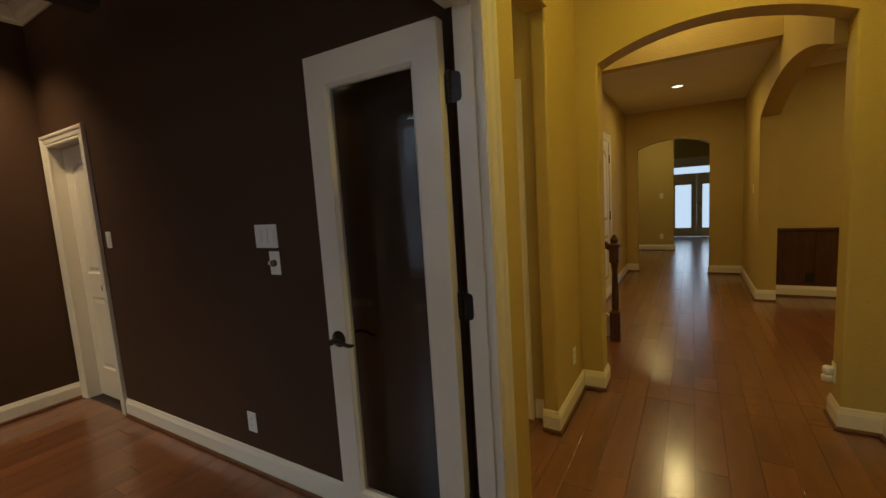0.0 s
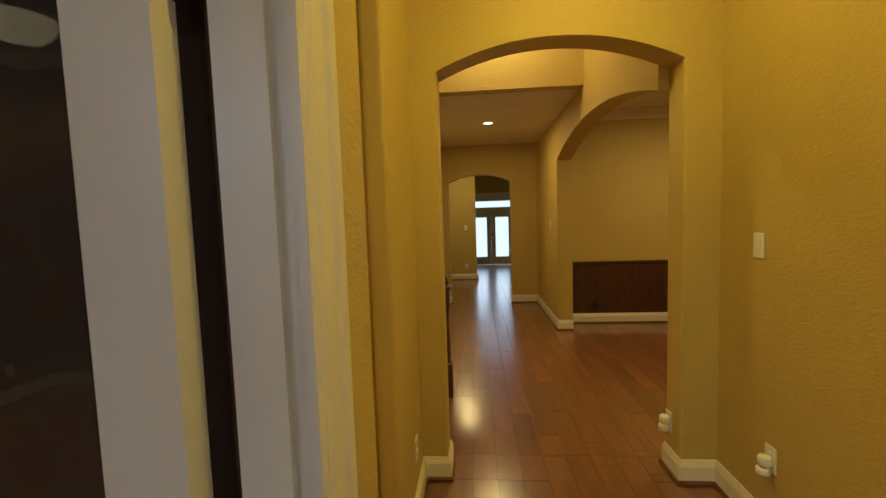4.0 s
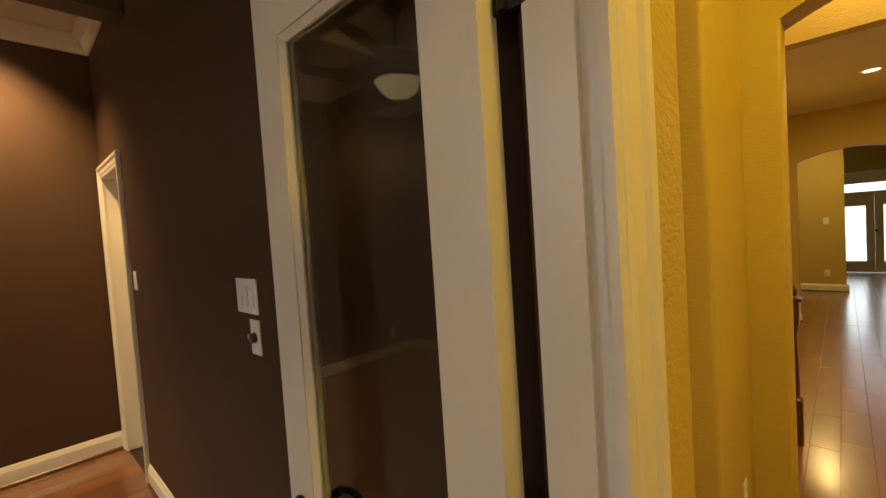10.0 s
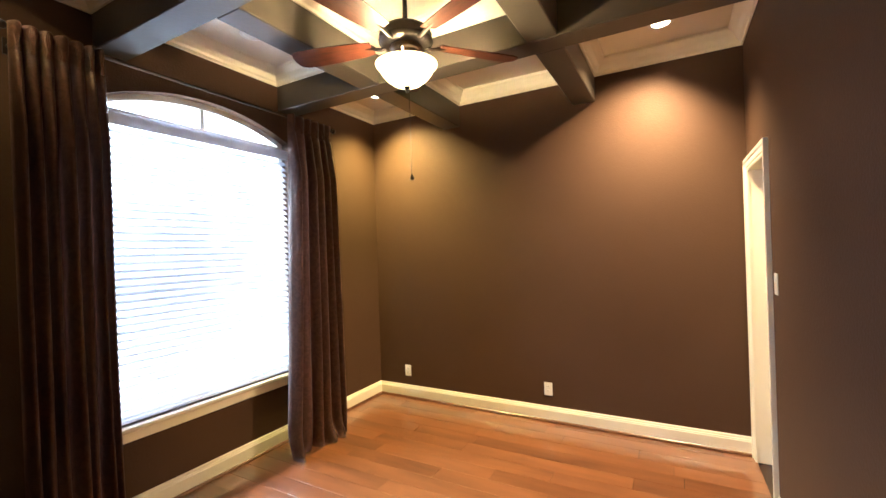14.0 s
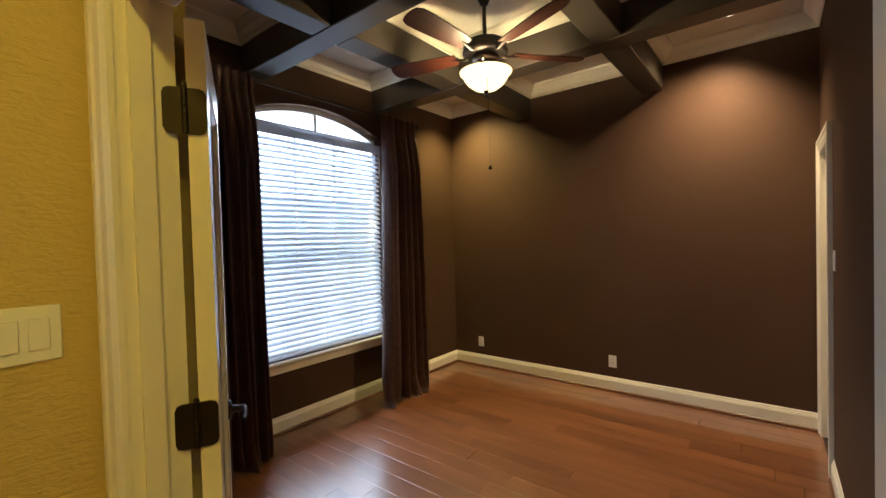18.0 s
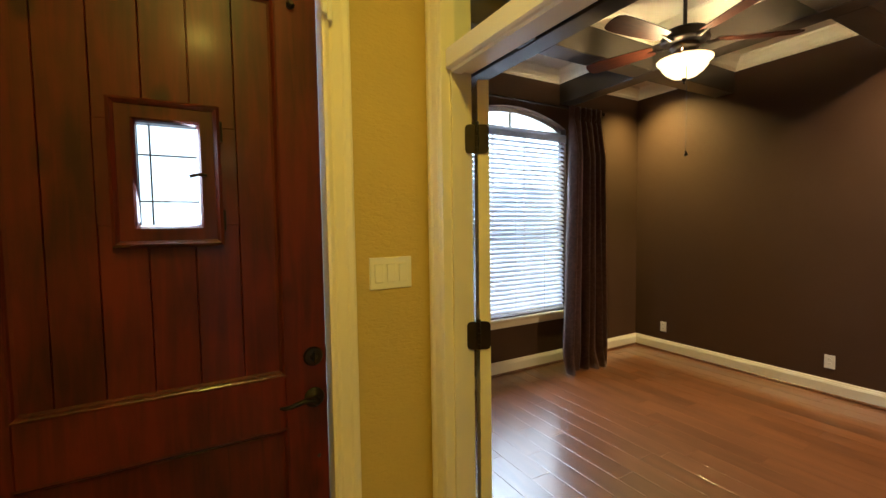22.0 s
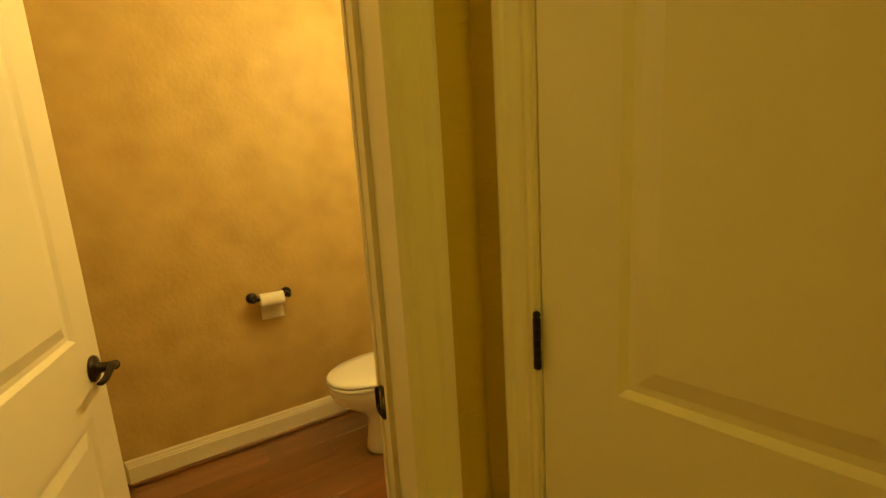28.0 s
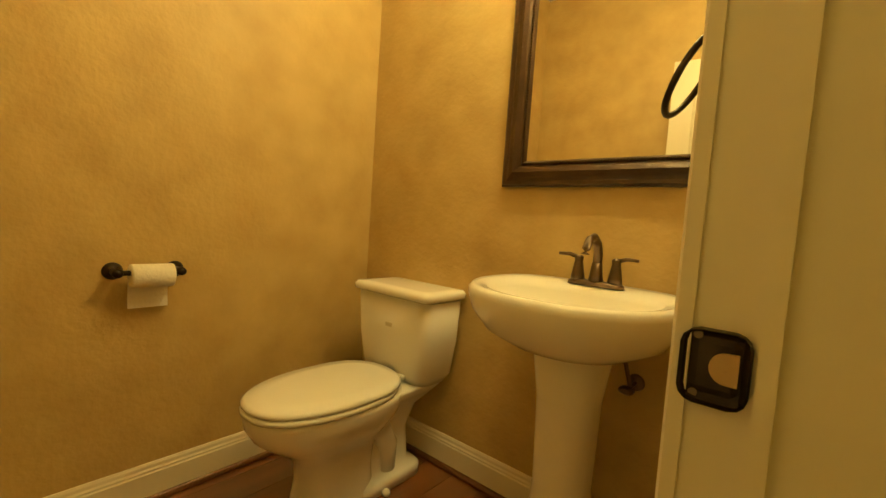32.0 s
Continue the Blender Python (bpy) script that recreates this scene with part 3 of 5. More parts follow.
# floors and ceilings
structure("floor", bx(-4.5, 5.6, -2.2, 13.7, -0.12, -0.012), M_SUB, "dark wooden subfloor under the planks", "floor")
for n_, b_, m_, l_ in (
    ("ceiling_study", (XF - 0.12, XG, YW - 0.16, YS + 0.06, 3.04, 3.2), M_CEIL, "pale study ceiling above the beams"),
    ("ceiling_foyer", (0.1, 1.9, -0.22, 3.1, 3.05, 3.15), M_CEIL, "pale foyer ceiling"),
    ("ceiling_passage", (-0.86, 0.04, 1.44, 3.0, 2.75, 2.85), M_CEIL, "pale passage ceiling"),
    ("ceiling_powder", (XT - 0.1, -0.87, 1.44, YB + 0.1, 2.73, 2.8), M_CEIL, "pale powder room ceiling"),
    ("ceiling_stairs", (-2.7, 2.2, 3.1, 5.6, 3.62, 3.72), M_CEIL, "pale ceiling over the stairs"),
    ("ceiling_hall", (HL - 0.12, HR + 0.18, 5.0, 8.05, 2.65, 2.75), M_CEIL, "tan hall ceiling"),
    ("ceiling_dining", (HR + 0.18, 5.5, 3.0, 6.65, 2.785, 2.885), M_CEIL, "pale dining room ceiling"),
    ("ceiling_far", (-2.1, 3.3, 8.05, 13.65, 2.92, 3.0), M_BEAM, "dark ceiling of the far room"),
):
    structure(n_, bx(*b_), m_, l_, "ceiling")

# study ceiling beams and crown
BXA, BXB, BY1, BY2, BZ = (-1.15, -0.98), (-2.41, -2.24), (-1.05, -0.87), (0.20, 0.38), 2.72
bm = bmesh.new()
box(bm, *BXA, YW, YS, BZ, 3.04, bevel=0.006)
box(bm, *BXB, YW, YS, BZ, 3.04, bevel=0.006)
beams = tagged(emit("ceiling_beam", bm, M_BEAM), "dark brown boxed ceiling beams crossing the study", "ceiling beam", "study beams", "structure")
for yy in (BY1, BY2):
    bm = bmesh.new()
    for xa, xb in ((XF, BXB[0]), (BXB[1], BXA[0]), (BXA[1], XS)):
        box(bm, xa, xb, *yy, BZ + 0.002, 3.04, bevel=0.006)
    tagged(emit("ceiling_beam", bm, M_BEAM), "dark brown boxed ceiling beam across the study", "ceiling beam", "study beams", "structure")
xs_ = [(XF, BXB[0]), (BXB[1], BXA[0]), (BXA[1], XS)]
ys_ = [(YW, BY1[0]), (BY1[1], BY2[0]), (BY2[1], YS)]
for xa, xb in xs_:
    for ya, yb in ys_:
        bm = bmesh.new()
        z_ = 2.924
        run(bm, CROWN, (xa, ya, z_), (xb, ya, z_), (0, 1), -1, -1)
        run(bm, CROWN, (xa, yb, z_), (xb, yb, z_), (0, -1), -1, -1)
        run(bm, CROWN, (xa, ya, z_), (xa, yb, z_), (1, 0), -1, -1)
        run(bm, CROWN, (xb, ya, z_), (xb, yb, z_), (-1, 0), -1, -1)
        tagged(emit("crown_moulding", bm, M_CREAM), "cream crown moulding round a ceiling coffer", "crown moulding", "coffer crowns", "structure")
bm = bmesh.new()
run(bm, CROWN, (HR + 0.18, 6.53, 2.665), (5.4, 6.53, 2.665), (0, -1))
tagged(emit("crown_moulding", bm, M_CREAM), "cream crown moulding in the dining room", "crown moulding", "", "structure")

# baseboards
baseboard([
    ((XF, YW), (XF, YS), (1, 0), -1, 0),
    ((XF, YW), (XS, YW), (0, 1), -1, -1),
    ((DX1 + 0.088, YS), (XS, YS), (0, -1), 0, 0),
    ((XS, YW), (XS, OY0 - 0.02), (-1, 0), -1, 0),
    ((0.569, -0.06), (XL, -0.06), (0, 1), 0, -1),
    ((1.74, -0.06), (1.74, 3.10), (-1, 0), -1, -1),
    ((0.152, 2.426), (0.152, 3.10), (1, 0), 1, -1),
    ((0.152, 3.10), (AX0, 3.10), (0, -1), -1, 1),
    ((AX0, 3.10), (AX0, 3.28), (1, 0), 1, 1),
    ((AX1, 3.10), (1.74, 3.10), (0, -1), 1, -1),
    ((AX1, 3.10), (AX1, 3.28), (-1, 0), 1, 1),
    ((XL, 1.370), (XL, 1.578), (1, 0), 0, 1),
    ((0.062, 2.431), (0.152, 2.426), (0, -1), 0, 1),
    ((XT, 1.50), (XT, YB), (1, 0), -1, -1),
    ((XT, YB), (-0.93, YB), (0, -1), -1, -1),
    ((HR, 6.17), (HR, 7.9), (-1, 0), 1, -1),
    ((HR, 6.17), (HR + 0.18, 6.17), (0, -1), 1, 0),
    ((1.07, 7.9), (HR, 7.9), (0, -1), 1, -1),
    ((HL, 7.9), (0.04, 7.9), (0, -1), -1, 1),
    ((HL, 4.45), (HL, 7.9), (1, 0), 0, -1),
    ((HR + 0.18, 6.505), (5.4, 6.505), (0, -1), 0, 0),
    ((-2.0, 10.6), (0.52, 10.6), (0, -1), 0, 0),
])
# slanted passage side
for p0_, p1_, o_, m_ in (((XL, 1.578), (0.05, 1.488), (-0.311, 0.950), 1), ((0.05, 1.488), (-0.77, 1.473), (-0.019, 1.0), 0)):
    ob = emit("baseboard", run(bmesh.new(), BASE, (*p0_, 0.004), (*p1_, 0.004), o_, m_, 0), M_CREAM)
    tagged(ob, "cream painted baseboard along the passage", "baseboard", "baseboards", "structure")

# ---- doors ----


def jamb(name, u0, u1, top, a0, a1, axis, stop=None, back=0.0):
    """The lining of an opening; axis is the way that the opening spans."""
    ob = thing(name, "cream painted door jamb", "door jamb", "door jambs", "structure")

    def b(u_0, u_1, z0, z1, c0=a0, c1=a1):
        return bx(u_0, u_1, c0, c1, z0, z1) if axis == "x" else bx(c0, c1, u_0, u_1, z0, z1)
    part("jamb_side", b(u0 - 0.019, u0, 0, top + 0.019), M_CREAM, ob)
    part("jamb_side", b(u1, u1 + 0.019, 0, top + 0.019, a0 + back), M_CREAM, ob)
    part("jamb_head", b(u0, u1, top, top + 0.019), M_CREAM, ob)
    if stop:
        part("door_stop", b(u0, u0 + 0.011, 0, top, *stop), M_CREAM, ob)
        part("door_stop", b(u1 - 0.011, u1, 0, top, *stop), M_CREAM, ob)
        part("door_stop", b(u0 + 0.011, u1 - 0.011, top - 0.011, top, *stop), M_CREAM, ob)
    return ob


def inset(pts, d):
    n, out = len(pts), []
    for i in range(n):
        a, p, b = Vector(pts[i - 1]), Vector(pts[i]), Vector(pts[(i + 1) % n])
        u, v = (p - a).normalized(), (b - p).normalized()
        nu, nv = Vector((-u.y, u.x)), Vector((-v.y, v.x))
        m = (nu + nv).normalized()
        out.append(tuple(p + m * d / max(0.3, m.dot(nu))))
    return out


def panel_face(bm, w, h, panels, y, out):
    """One face of a panelled leaf: x 0..w, z 0..h at depth y, panels sunk into it."""
    def loop(pts, d):
        return [bm.verts.new((p[0], y - out * d, p[1])) for p in pts]

    def ring(a, b):
        for i in range(len(a)):
            bm.faces.new((a[i], a[(i + 1) % len(a)], b[(i + 1) % len(b)], b[i]))
    edges = []
    for pts in [[(0, 0), (w, 0), (w, h), (0, h)], *panels]:
        vs = loop(pts, 0)
        edges += [bm.edges.new((vs[i], vs[(i + 1) % len(vs)])) for i in range(len(vs))]
        if pts is not panels and len(edges) > 4:
            l1 = loop(inset(pts, 0.010), 0.009)
            l2 = loop(inset(pts, 0.022), 0.009)
            l3 = loop(inset(pts, 0.050), 0.002)
            ring(vs, l1)
            ring(l1, l2)
            ring(l2, l3)
            bm.faces.new(l3)
    bmesh.ops.triangle_fill(bm, edges=edges[:], use_beauty=True, use_dissolve=False)


def arch_panel(x0, x1, z0, zs, za, n=12):
    top = seg_pts(x0, x1, zs, za, n)
    return [(x0, z0), (x1, z0)] + top[::-1]


def panel_leaf(w, h, t=0.035, panels=None):
    bm = bmesh.new()
    s = 0.115
    ps = panels or [[(s, 0.24), (w - s, 0.24), (w - s, 0.83), (s, 0.83)], arch_panel(s, w - s, 1.02, h - 0.20, h - 0.115)]
    panel_face(bm, w, h, ps, 0, -1)
    panel_face(bm, w, h, ps, t, 1)
    for a, b in (((0, 0), (w, 0)), ((w, 0), (w, h)), ((w, h), (0, h)), ((0, h), (0, 0))):
        vs = [bm.verts.new((p[0], y, p[1])) for p, y in ((a, 0), (b, 0), (b, t), (a, t))]
        bm.faces.new(vs)
    bmesh.ops.remove_doubles(bm, verts=bm.verts[:], dist=0.0002)
    return bm


def hinge(parent, at, rz=0, h=0.102, pin=True, plates=True):
    """A bronze butt hinge: knuckle at the middle, two leaves."""
    bm = bmesh.new()
    for sg in (-1, 1) if plates else ():
        w_, q = 0.043 * sg, h / 2
        prism(bm, [(0, -q), (w_ - 0.014 * sg, -q), (w_ - 0.004 * sg, -q + 0.004), (w_, -q + 0.014), (w_, q - 0.014), (w_ - 0.004 * sg, q - 0.004), (w_ - 0.014 * sg, q), (0, q)], "y", -0.0025, 0.0025)
    for k in range(5):
        turned(bm, [(0.0066, -h / 2 + k * h / 5 + 0.0006), (0.0066, -h / 2 + (k + 1) * h / 5 - 0.0006)], (0, -0.004, 0), seg=10)
    if pin:
        turned(bm, [(0.004, h / 2), (0.007, h / 2 + 0.004), (0.005, h / 2 + 0.010), (0.001, h / 2 + 0.012)], (0, -0.004, 0), seg=10)
    ob = part("hinge", bm, M_ORB, parent, "black bronze butt hinge")
    ob.matrix_basis = pose(*at, 0, 0, rz)
    return ob


def lever(parent, at, rz=0, flip=1):
    """A bronze rose with a curved lever; stands out along -y, the lever runs along -x (flip 1)."""
    bm = bmesh.new()
    turned(bm, [(0.033, 0), (0.034, 0.004), (0.030, 0.009), (0.014, 0.013), (0.011, 0.03), (0.012, 0.05), (0.006, 0.056)], (0, 0, 0), "y", 24)
    for v in bm.verts:
        v.co.y *= -1
    n = 9
    pts = [(-flip * 0.118 * k / n, -0.046 - 0.006 * math.sin(math.pi * k / n), 0.010 * math.sin(math.pi * 1.6 * k / n) + 0.012 * (k / n) ** 3) for k in range(n + 1)]
    tube(bm, pts, [0.0095, 0.0092, 0.0088, 0.0085, 0.008, 0.0078, 0.0076, 0.0076, 0.007, 0.004], 10)
    ob = part("lever_handle", bm, M_ORB, parent, "black bronze lever handle", True)
    ob.matrix_basis = pose(*at, 0, 0, rz)
    return ob


def latch_plate(parent, at, rz=0):
    ob = part("latch_plate", bx(-0.0015, 0.0015, -0.013, 0.013, -0.029, 0.029, bevel=0.001), M_ORB, parent)
    ob.matrix_basis = pose(*at, 0, 0, rz)
    return ob


# french doors into the study
frame_study = jamb("door_frame_study", OY0, OY1, OT, XS - 0.004, XL + 0.004, "y", back=0.021)
part("transom_bar", bx(XS - 0.010, 0.283, OY0, OY1, OZ + 0.008, OZ + 0.078, bevel=0.006), M_CREAM, frame_study)
for y_ in (OY0, OY1 - 0.011):
    part("door_stop", bx(XS + 0.045, XS + 0.085, y_, y_ + 0.011, 0, OZ), M_CREAM, frame_study)
part("door_stop", bx(XS + 0.045, XS + 0.085, OY0 + 0.011, OY1 - 0.011, OZ - 0.003, OZ + 0.008), M_CREAM, frame_study)
pane = part("transom_glass", bx(XS + 0.06, XS + 0.066, OY0, OY1, OZ + 0.078, OT), M_PANE, frame_study, "clear glass transom light")
pane.visible_shadow = False
casing(OY0 + 0.004, OY1 - 0.014, OT - 0.004, XL, 1, "y")


def french_leaf(label, at, rz, lever_side):
    ob = thing("french_door", label, "door", "study french doors", at=at, rz=rz)
    w, h, t = 0.585, 1.975, 0.040
    s, br, tr = 0.098, 0.245, 0.110
    bm = bmesh.new()
    for b in ((0, s, 0, h), (w - s, w, 0, h), (s, w - s, 0, br), (s, w - s, h - tr, h)):
        box(bm, b[0], b[1], 0, t, b[2], b[3])
    part("door_frame", bm, M_CREAM, ob)
    bm = bmesh.new()
    for y0, o in ((0.0, 1), (t, -1)):
        for (xa, za, xb, zb) in ((s, br, w - s, br), (w - s, br, w - s, h - tr), (w - s, h - tr, s, h - tr), (s, h - tr, s, br)):
            cx, cz = w / 2, (br + h - tr) / 2
            if xa == xb:
                sg = 1 if xa < cx else -1
                lo, hi = min(za, zb), max(za, zb)
                prism(bm, [(xa, y0 + o * 0.003), (xa + sg * 0.013, y0 + o * 0.012), (xa + sg * 0.013, y0 + o * 0.016), (xa, y0 + o * 0.016)], "z", lo, hi)
            else:
                sg = 1 if za < cz else -1
                lo, hi = min(xa, xb), max(xa, xb)
                prism(bm, [(y0 + o * 0.003, za), (y0 + o * 0.012, za + sg * 0.013), (y0 + o * 0.016, za + sg * 0.013), (y0 + o * 0.016, za)], "x", lo, hi)
    part("glazing_bead", bm, M_CREAM, ob)
    pane = part("glass_pane", bx(s, w - s, t / 2 - 0.003, t / 2 + 0.003, br, h - tr), M_PANE, ob, "clear glass pane")
    pane.visible_shadow = False
    return ob


# the leaves stand open at right angles, in the study
leaf_r = french_leaf("open cream french door with one tall glass pane", (-0.428, 1.246, 0.008), 0.4, 1)
lever(leaf_r, (0.055, 0.0, 0.895), 0, -1)
lever(leaf_r, (0.055, 0.040, 0.895), 180, 1)
latch_plate(leaf_r, (0.0, 0.02, 0.895))
leaf_l = french_leaf("cream french door folded back into the study", (0.126, 0.105, 0.012), 244, 1)
lever(leaf_l, (0.530, 0.040, 0.895), 180, -1)
lever(leaf_l, (0.530, 0.0, 0.895), 0, 1)
latch_plate(leaf_l, (0.585, 0.02, 0.895))
for z in (1.767, 1.060, 0.33):
    hinge(leaf_r, (0.600, 0.036, z), -0.4, h=0.092)
    hinge(leaf_l, (-0.003, 0.044, z), -90)
bm = bx(XS + 0.052, XS + 0.068, 0.665, 0.715, OZ - 0.0065, OZ - 0.0035)
tagged(emit("strike_plate", bm, M_ORB), "small bronze strike plate in the door head", "strike plate", "", "structure")

# powder room door, open inwards
jamb("door_frame_powder", TY0, TY1, TZ, -0.934, -0.791, "y", (-0.885, -0.872))
casing(TY0 + 0.004, TY1 - 0.004, TZ - 0.004, -0.795, 1, "y")
casing(TY0 + 0.004, TY1 - 0.004, TZ - 0.004, -0.93, -1, "y")
powder_door = thing("door_1", "open cream door with arched moulded panels", "door", at=(-0.925, TY0 + 0.004, 0.01), rz=172)
part("door_leaf", panel_leaf(0.61, 2.04), M_CREAM, powder_door)
for z in (1.815, 1.065, 0.33):
    hinge(powder_door, (0.004, -0.002, z), 8)
lever(powder_door, (0.55, 0.0, 0.93), 0, 1)
lever(powder_door, (0.55, 0.035, 0.93), 180, -1)
# strike on the far jamb
strike = thing("strike_plate", "rounded black bronze strike plate on the door jamb", "strike plate")
bm = bmesh.new()
box(bm, -0.936, -0.888, TY1 - 0.003, TY1, 0.888, 0.948, bevel=0.012, seg=3)
part("plate", bm, M_ORB, strike)
hole = [(-0.896, 0.905), (-0.896, 0.931)] + [(-0.904 - 0.012 * math.sin(math.pi * k / 10), 0.918 + 0.013 * math.cos(math.pi * k / 10)) for k in range(11)]
part("latch_hole", prism(bmesh.new(), hole, "y", TY1 - 0.0042, TY1 - 0.002), mat("raw_pine", (0.52, 0.37, 0.20), 0.7, 0, 0.2, 60, 0.15, 20), strike, "bare wood in the latch hole")
part("lip", turned(bmesh.new(), [(0.0055, -0.016), (0.0055, 0.016)], (-0.937, TY1 + 0.002, 0.918), "z", 12), M_ORB, strike)
for z in (0.894, 0.942):
    part("screw", turned(bmesh.new(), [(0.0036, 0), (0.003, 0.0012)], (-0.925, TY1 - 0.0045, z), "y", 10), M_CHAMP, strike)

# closet door, closed
jamb("door_frame_closet", CX0, CX1, CTOP, -0.004, 0.12, "x").matrix_world = CLOSET
casing(CX0 - 0.005, CX1 + 0.005, CTOP + 0.005, 0, -1, "x", wide=0.68).matrix_world = CLOSET
closet = thing("door_2", "closed cream closet door with arched moulded panels", "door")
closet.matrix_world = CLOSET @ pose(CX0 + 0.003, -0.002, 0.01)
CW = CX1 - CX0 - 0.006
part("door_leaf", panel_leaf(CW, CTOP - 0.013, panels=[[(0.13, 0.24), (CW - 0.13, 0.24), (CW - 0.13, 0.83), (0.13, 0.83)], arch_panel(0.13, CW - 0.13, 1.015, 1.865, 1.945)]), M_CREAM, closet)
for z in (1.815, 1.065, 0.33):
    hinge(closet, (-0.003, -0.008, z), 0, h=0.090, plates=False)
bm = tube(bmesh.new(), [(0, -0.004, 1.862), (-0.02, -0.03, 1.866), (-0.045, -0.05, 1.869)], 0.005, 8)
turned(bm, [(0.010, 0), (0.010, 0.012)], (-0.045, -0.052, 1.864), "z", 12)
part("hinge_stop", bm, M_ORB, closet, "black hinge-pin door stop")
lever(closet, (CW - 0.068, 0.0, 0.885), 0, 1)
latch_plate(closet, (CW + 0.001, 0.004, 0.885), 90)
ob = emit("baseboard", run(bmesh.new(), BASE, (CX1 + 0.077, 0, 0.004), (0.86, 0, 0.004), (0, -1)), M_CREAM)
tagged(ob, "cream painted baseboard beside the closet", "baseboard", "baseboards", "structure").matrix_world = CLOSET

# study inner door, closed
jamb("door_frame_study_inner", DX0, DX1, 2.015, YS - 0.004, YS + 0.115, "x")
casing(DX0 + 0.004, DX1 - 0.004, 2.011, YS, -1, "x")
inner = thing("door_3", "closed white panelled door in the study", "door", at=(DX0 + 0.004, YS + 0.078, 0.01))
part("door_leaf", panel_leaf(DX1 - DX0 - 0.008, 2.0), M_CREAM, inner)
turned_knob = turned(bmesh.new(), [(0.028, 0), (0.028, -0.006), (0.010, -0.012), (0.010, -0.03), (0.026, -0.042), (0.024, -0.058), (0.006, -0.064)], (0.50, 0, 0.93), "y", 20)
part("door_knob", turned_knob, M_ORB, inner, "black bronze door knob", True)

# front door, closed: knotty alder planks with a small glazed hatch
jamb("door_frame_front", FX0, FX1, 2.343, -0.215, -0.056, "x")
casing(FX0 + 0.004, FX1 - 0.004, 2.339, -0.06, 1, "x")
front = thing("door_4", "closed knotty alder plank front door with a small window", "door")
fy, fb = -0.112, -0.157
HZ0_, HZ1_ = 1.483, 1.784
part("stile", bx(0.672, 0.808, fb, fy, 0.012, 2.335, bevel=0.003), M_ALDER, front)
part("stile", bx(1.472, 1.608, fb, fy, 0.012, 2.335, bevel=0.003), M_ALDER, front)
part("backing", bx(0.80, 1.48, fb + 0.001, fb + 0.012, 0.24, HZ0_), M_ALDER, front)
part("backing", bx(0.80, 1.48, fb + 0.001, fb + 0.012, HZ1_, 2.205), M_ALDER, front)
for a_, b_ in ((0.80, 1.028), (1.183, 1.48)):
    part("backing", bx(a_, b_, fb + 0.001, fb + 0.012, HZ0_, HZ1_), M_ALDER, front)
part("top_rail", bx(0.808, 1.472, fb, fy, 2.20, 2.335, bevel=0.003), M_ALDER, front)
part("middle_rail", bx(0.808, 1.472, fb, fy, 0.80, 0.985, bevel=0.003), M_ALDER, front)
part("bottom_rail", bx(0.808, 1.472, fb, fy, 0.012, 0.25, bevel=0.003), M_ALDER, front)
HX0, HX1, HZ0, HZ1 = 1.032, 1.179, 1.487, 1.780
edges_ = [0.808, 0.926, 1.046, 1.162, 1.276, 1.388, 1.472]
for a, b in zip(edges_, edges_[1:]):
    bm = bmesh.new()
    if b <= HX0 or a >= HX1:
        box(bm, a + 0.0008, b - 0.0008, fb + 0.008, fy - 0.012, 0.985, 2.20, bevel=0.002)
    else:
        box(bm, a + 0.0008, b - 0.0008, fb + 0.008, fy - 0.012, 0.985, HZ0, bevel=0.002)
        box(bm, a + 0.0008, b - 0.0008, fb + 0.008, fy - 0.012, HZ1, 2.20, bevel=0.002)
        if a < HX0:
            box(bm, a + 0.0008, HX0, fb + 0.008, fy - 0.012, HZ0, HZ1)
        if b > HX1:
            box(bm, HX1, b - 0.0008, fb + 0.008, fy - 0.012, HZ0, HZ1)
    part("plank", bm, M_ALDER, front)
part("lower_panel", bx(0.808, 1.472, fb + 0.010, fy - 0.016, 0.25, 0.80), M_ALDER, front)
PM = [(0, 0.006), (0.007, 0.007), (0.012, 0.003), (0.016, -0.003), (0.024, -0.006)]


def panel_frame(x0, x1, z0, z1, y, out, prof=PM, d0=0.0):
    """A mitred moulding round a sunk panel."""
    bm = bmesh.new()
    cor = [[(x0 + u, y + out * (v + d0), z0 + u), (x1 - u, y + out * (v + d0), z0 + u), (x1 - u, y + out * (v + d0), z1 - u), (x0 + u, y + out * (v + d0), z1 - u)] for u, v in prof]
    cor = [[bm.verts.new(p) for p in c] for c in cor]
    for a, b in zip(cor, cor[1:]):
        for k in range(4):
            bm.faces.new((a[k], a[(k + 1) % 4], b[(k + 1) % 4], b[k]))
    return bm


part("panel_moulding", panel_frame(0.800, 1.480, 0.977, 2.208, fy - 0.006, 1), M_ALDER, front)
part("panel_moulding", panel_frame(0.800, 1.480, 0.242, 0.808, fy - 0.006, 1), M_ALDER, front)
hatch = part("hatch_frame", panel_frame(0.970, 1.241, 1.425, 1.838, fy - 0.012, 1, [(0, 0), (0, 0.028), (0.008, 0.034), (0.016, 0.028), (0.018, 0.024), (0.052, 0.024), (0.058, 0.018), (0.062, 0.008), (0.062, -0.03)]), M_ALDER, front)
pane = part("hatch_glass", bx(HX0, HX1, fb + 0.02, fb + 0.026, HZ0, HZ1), M_PANE, hatch, "bright small glass pane")
pane.visible_shadow = False
bm = bmesh.new()
for z in (1.556, 1.690):
    tube(bm, [(HX0, fb + 0.012, z), (HX1, fb + 0.012, z)], 0.0022, 8)
for x in (1.150,):
    tube(bm, [(x, fb + 0.006, HZ0), (x, fb + 0.006, HZ1)], 0.0022, 8)
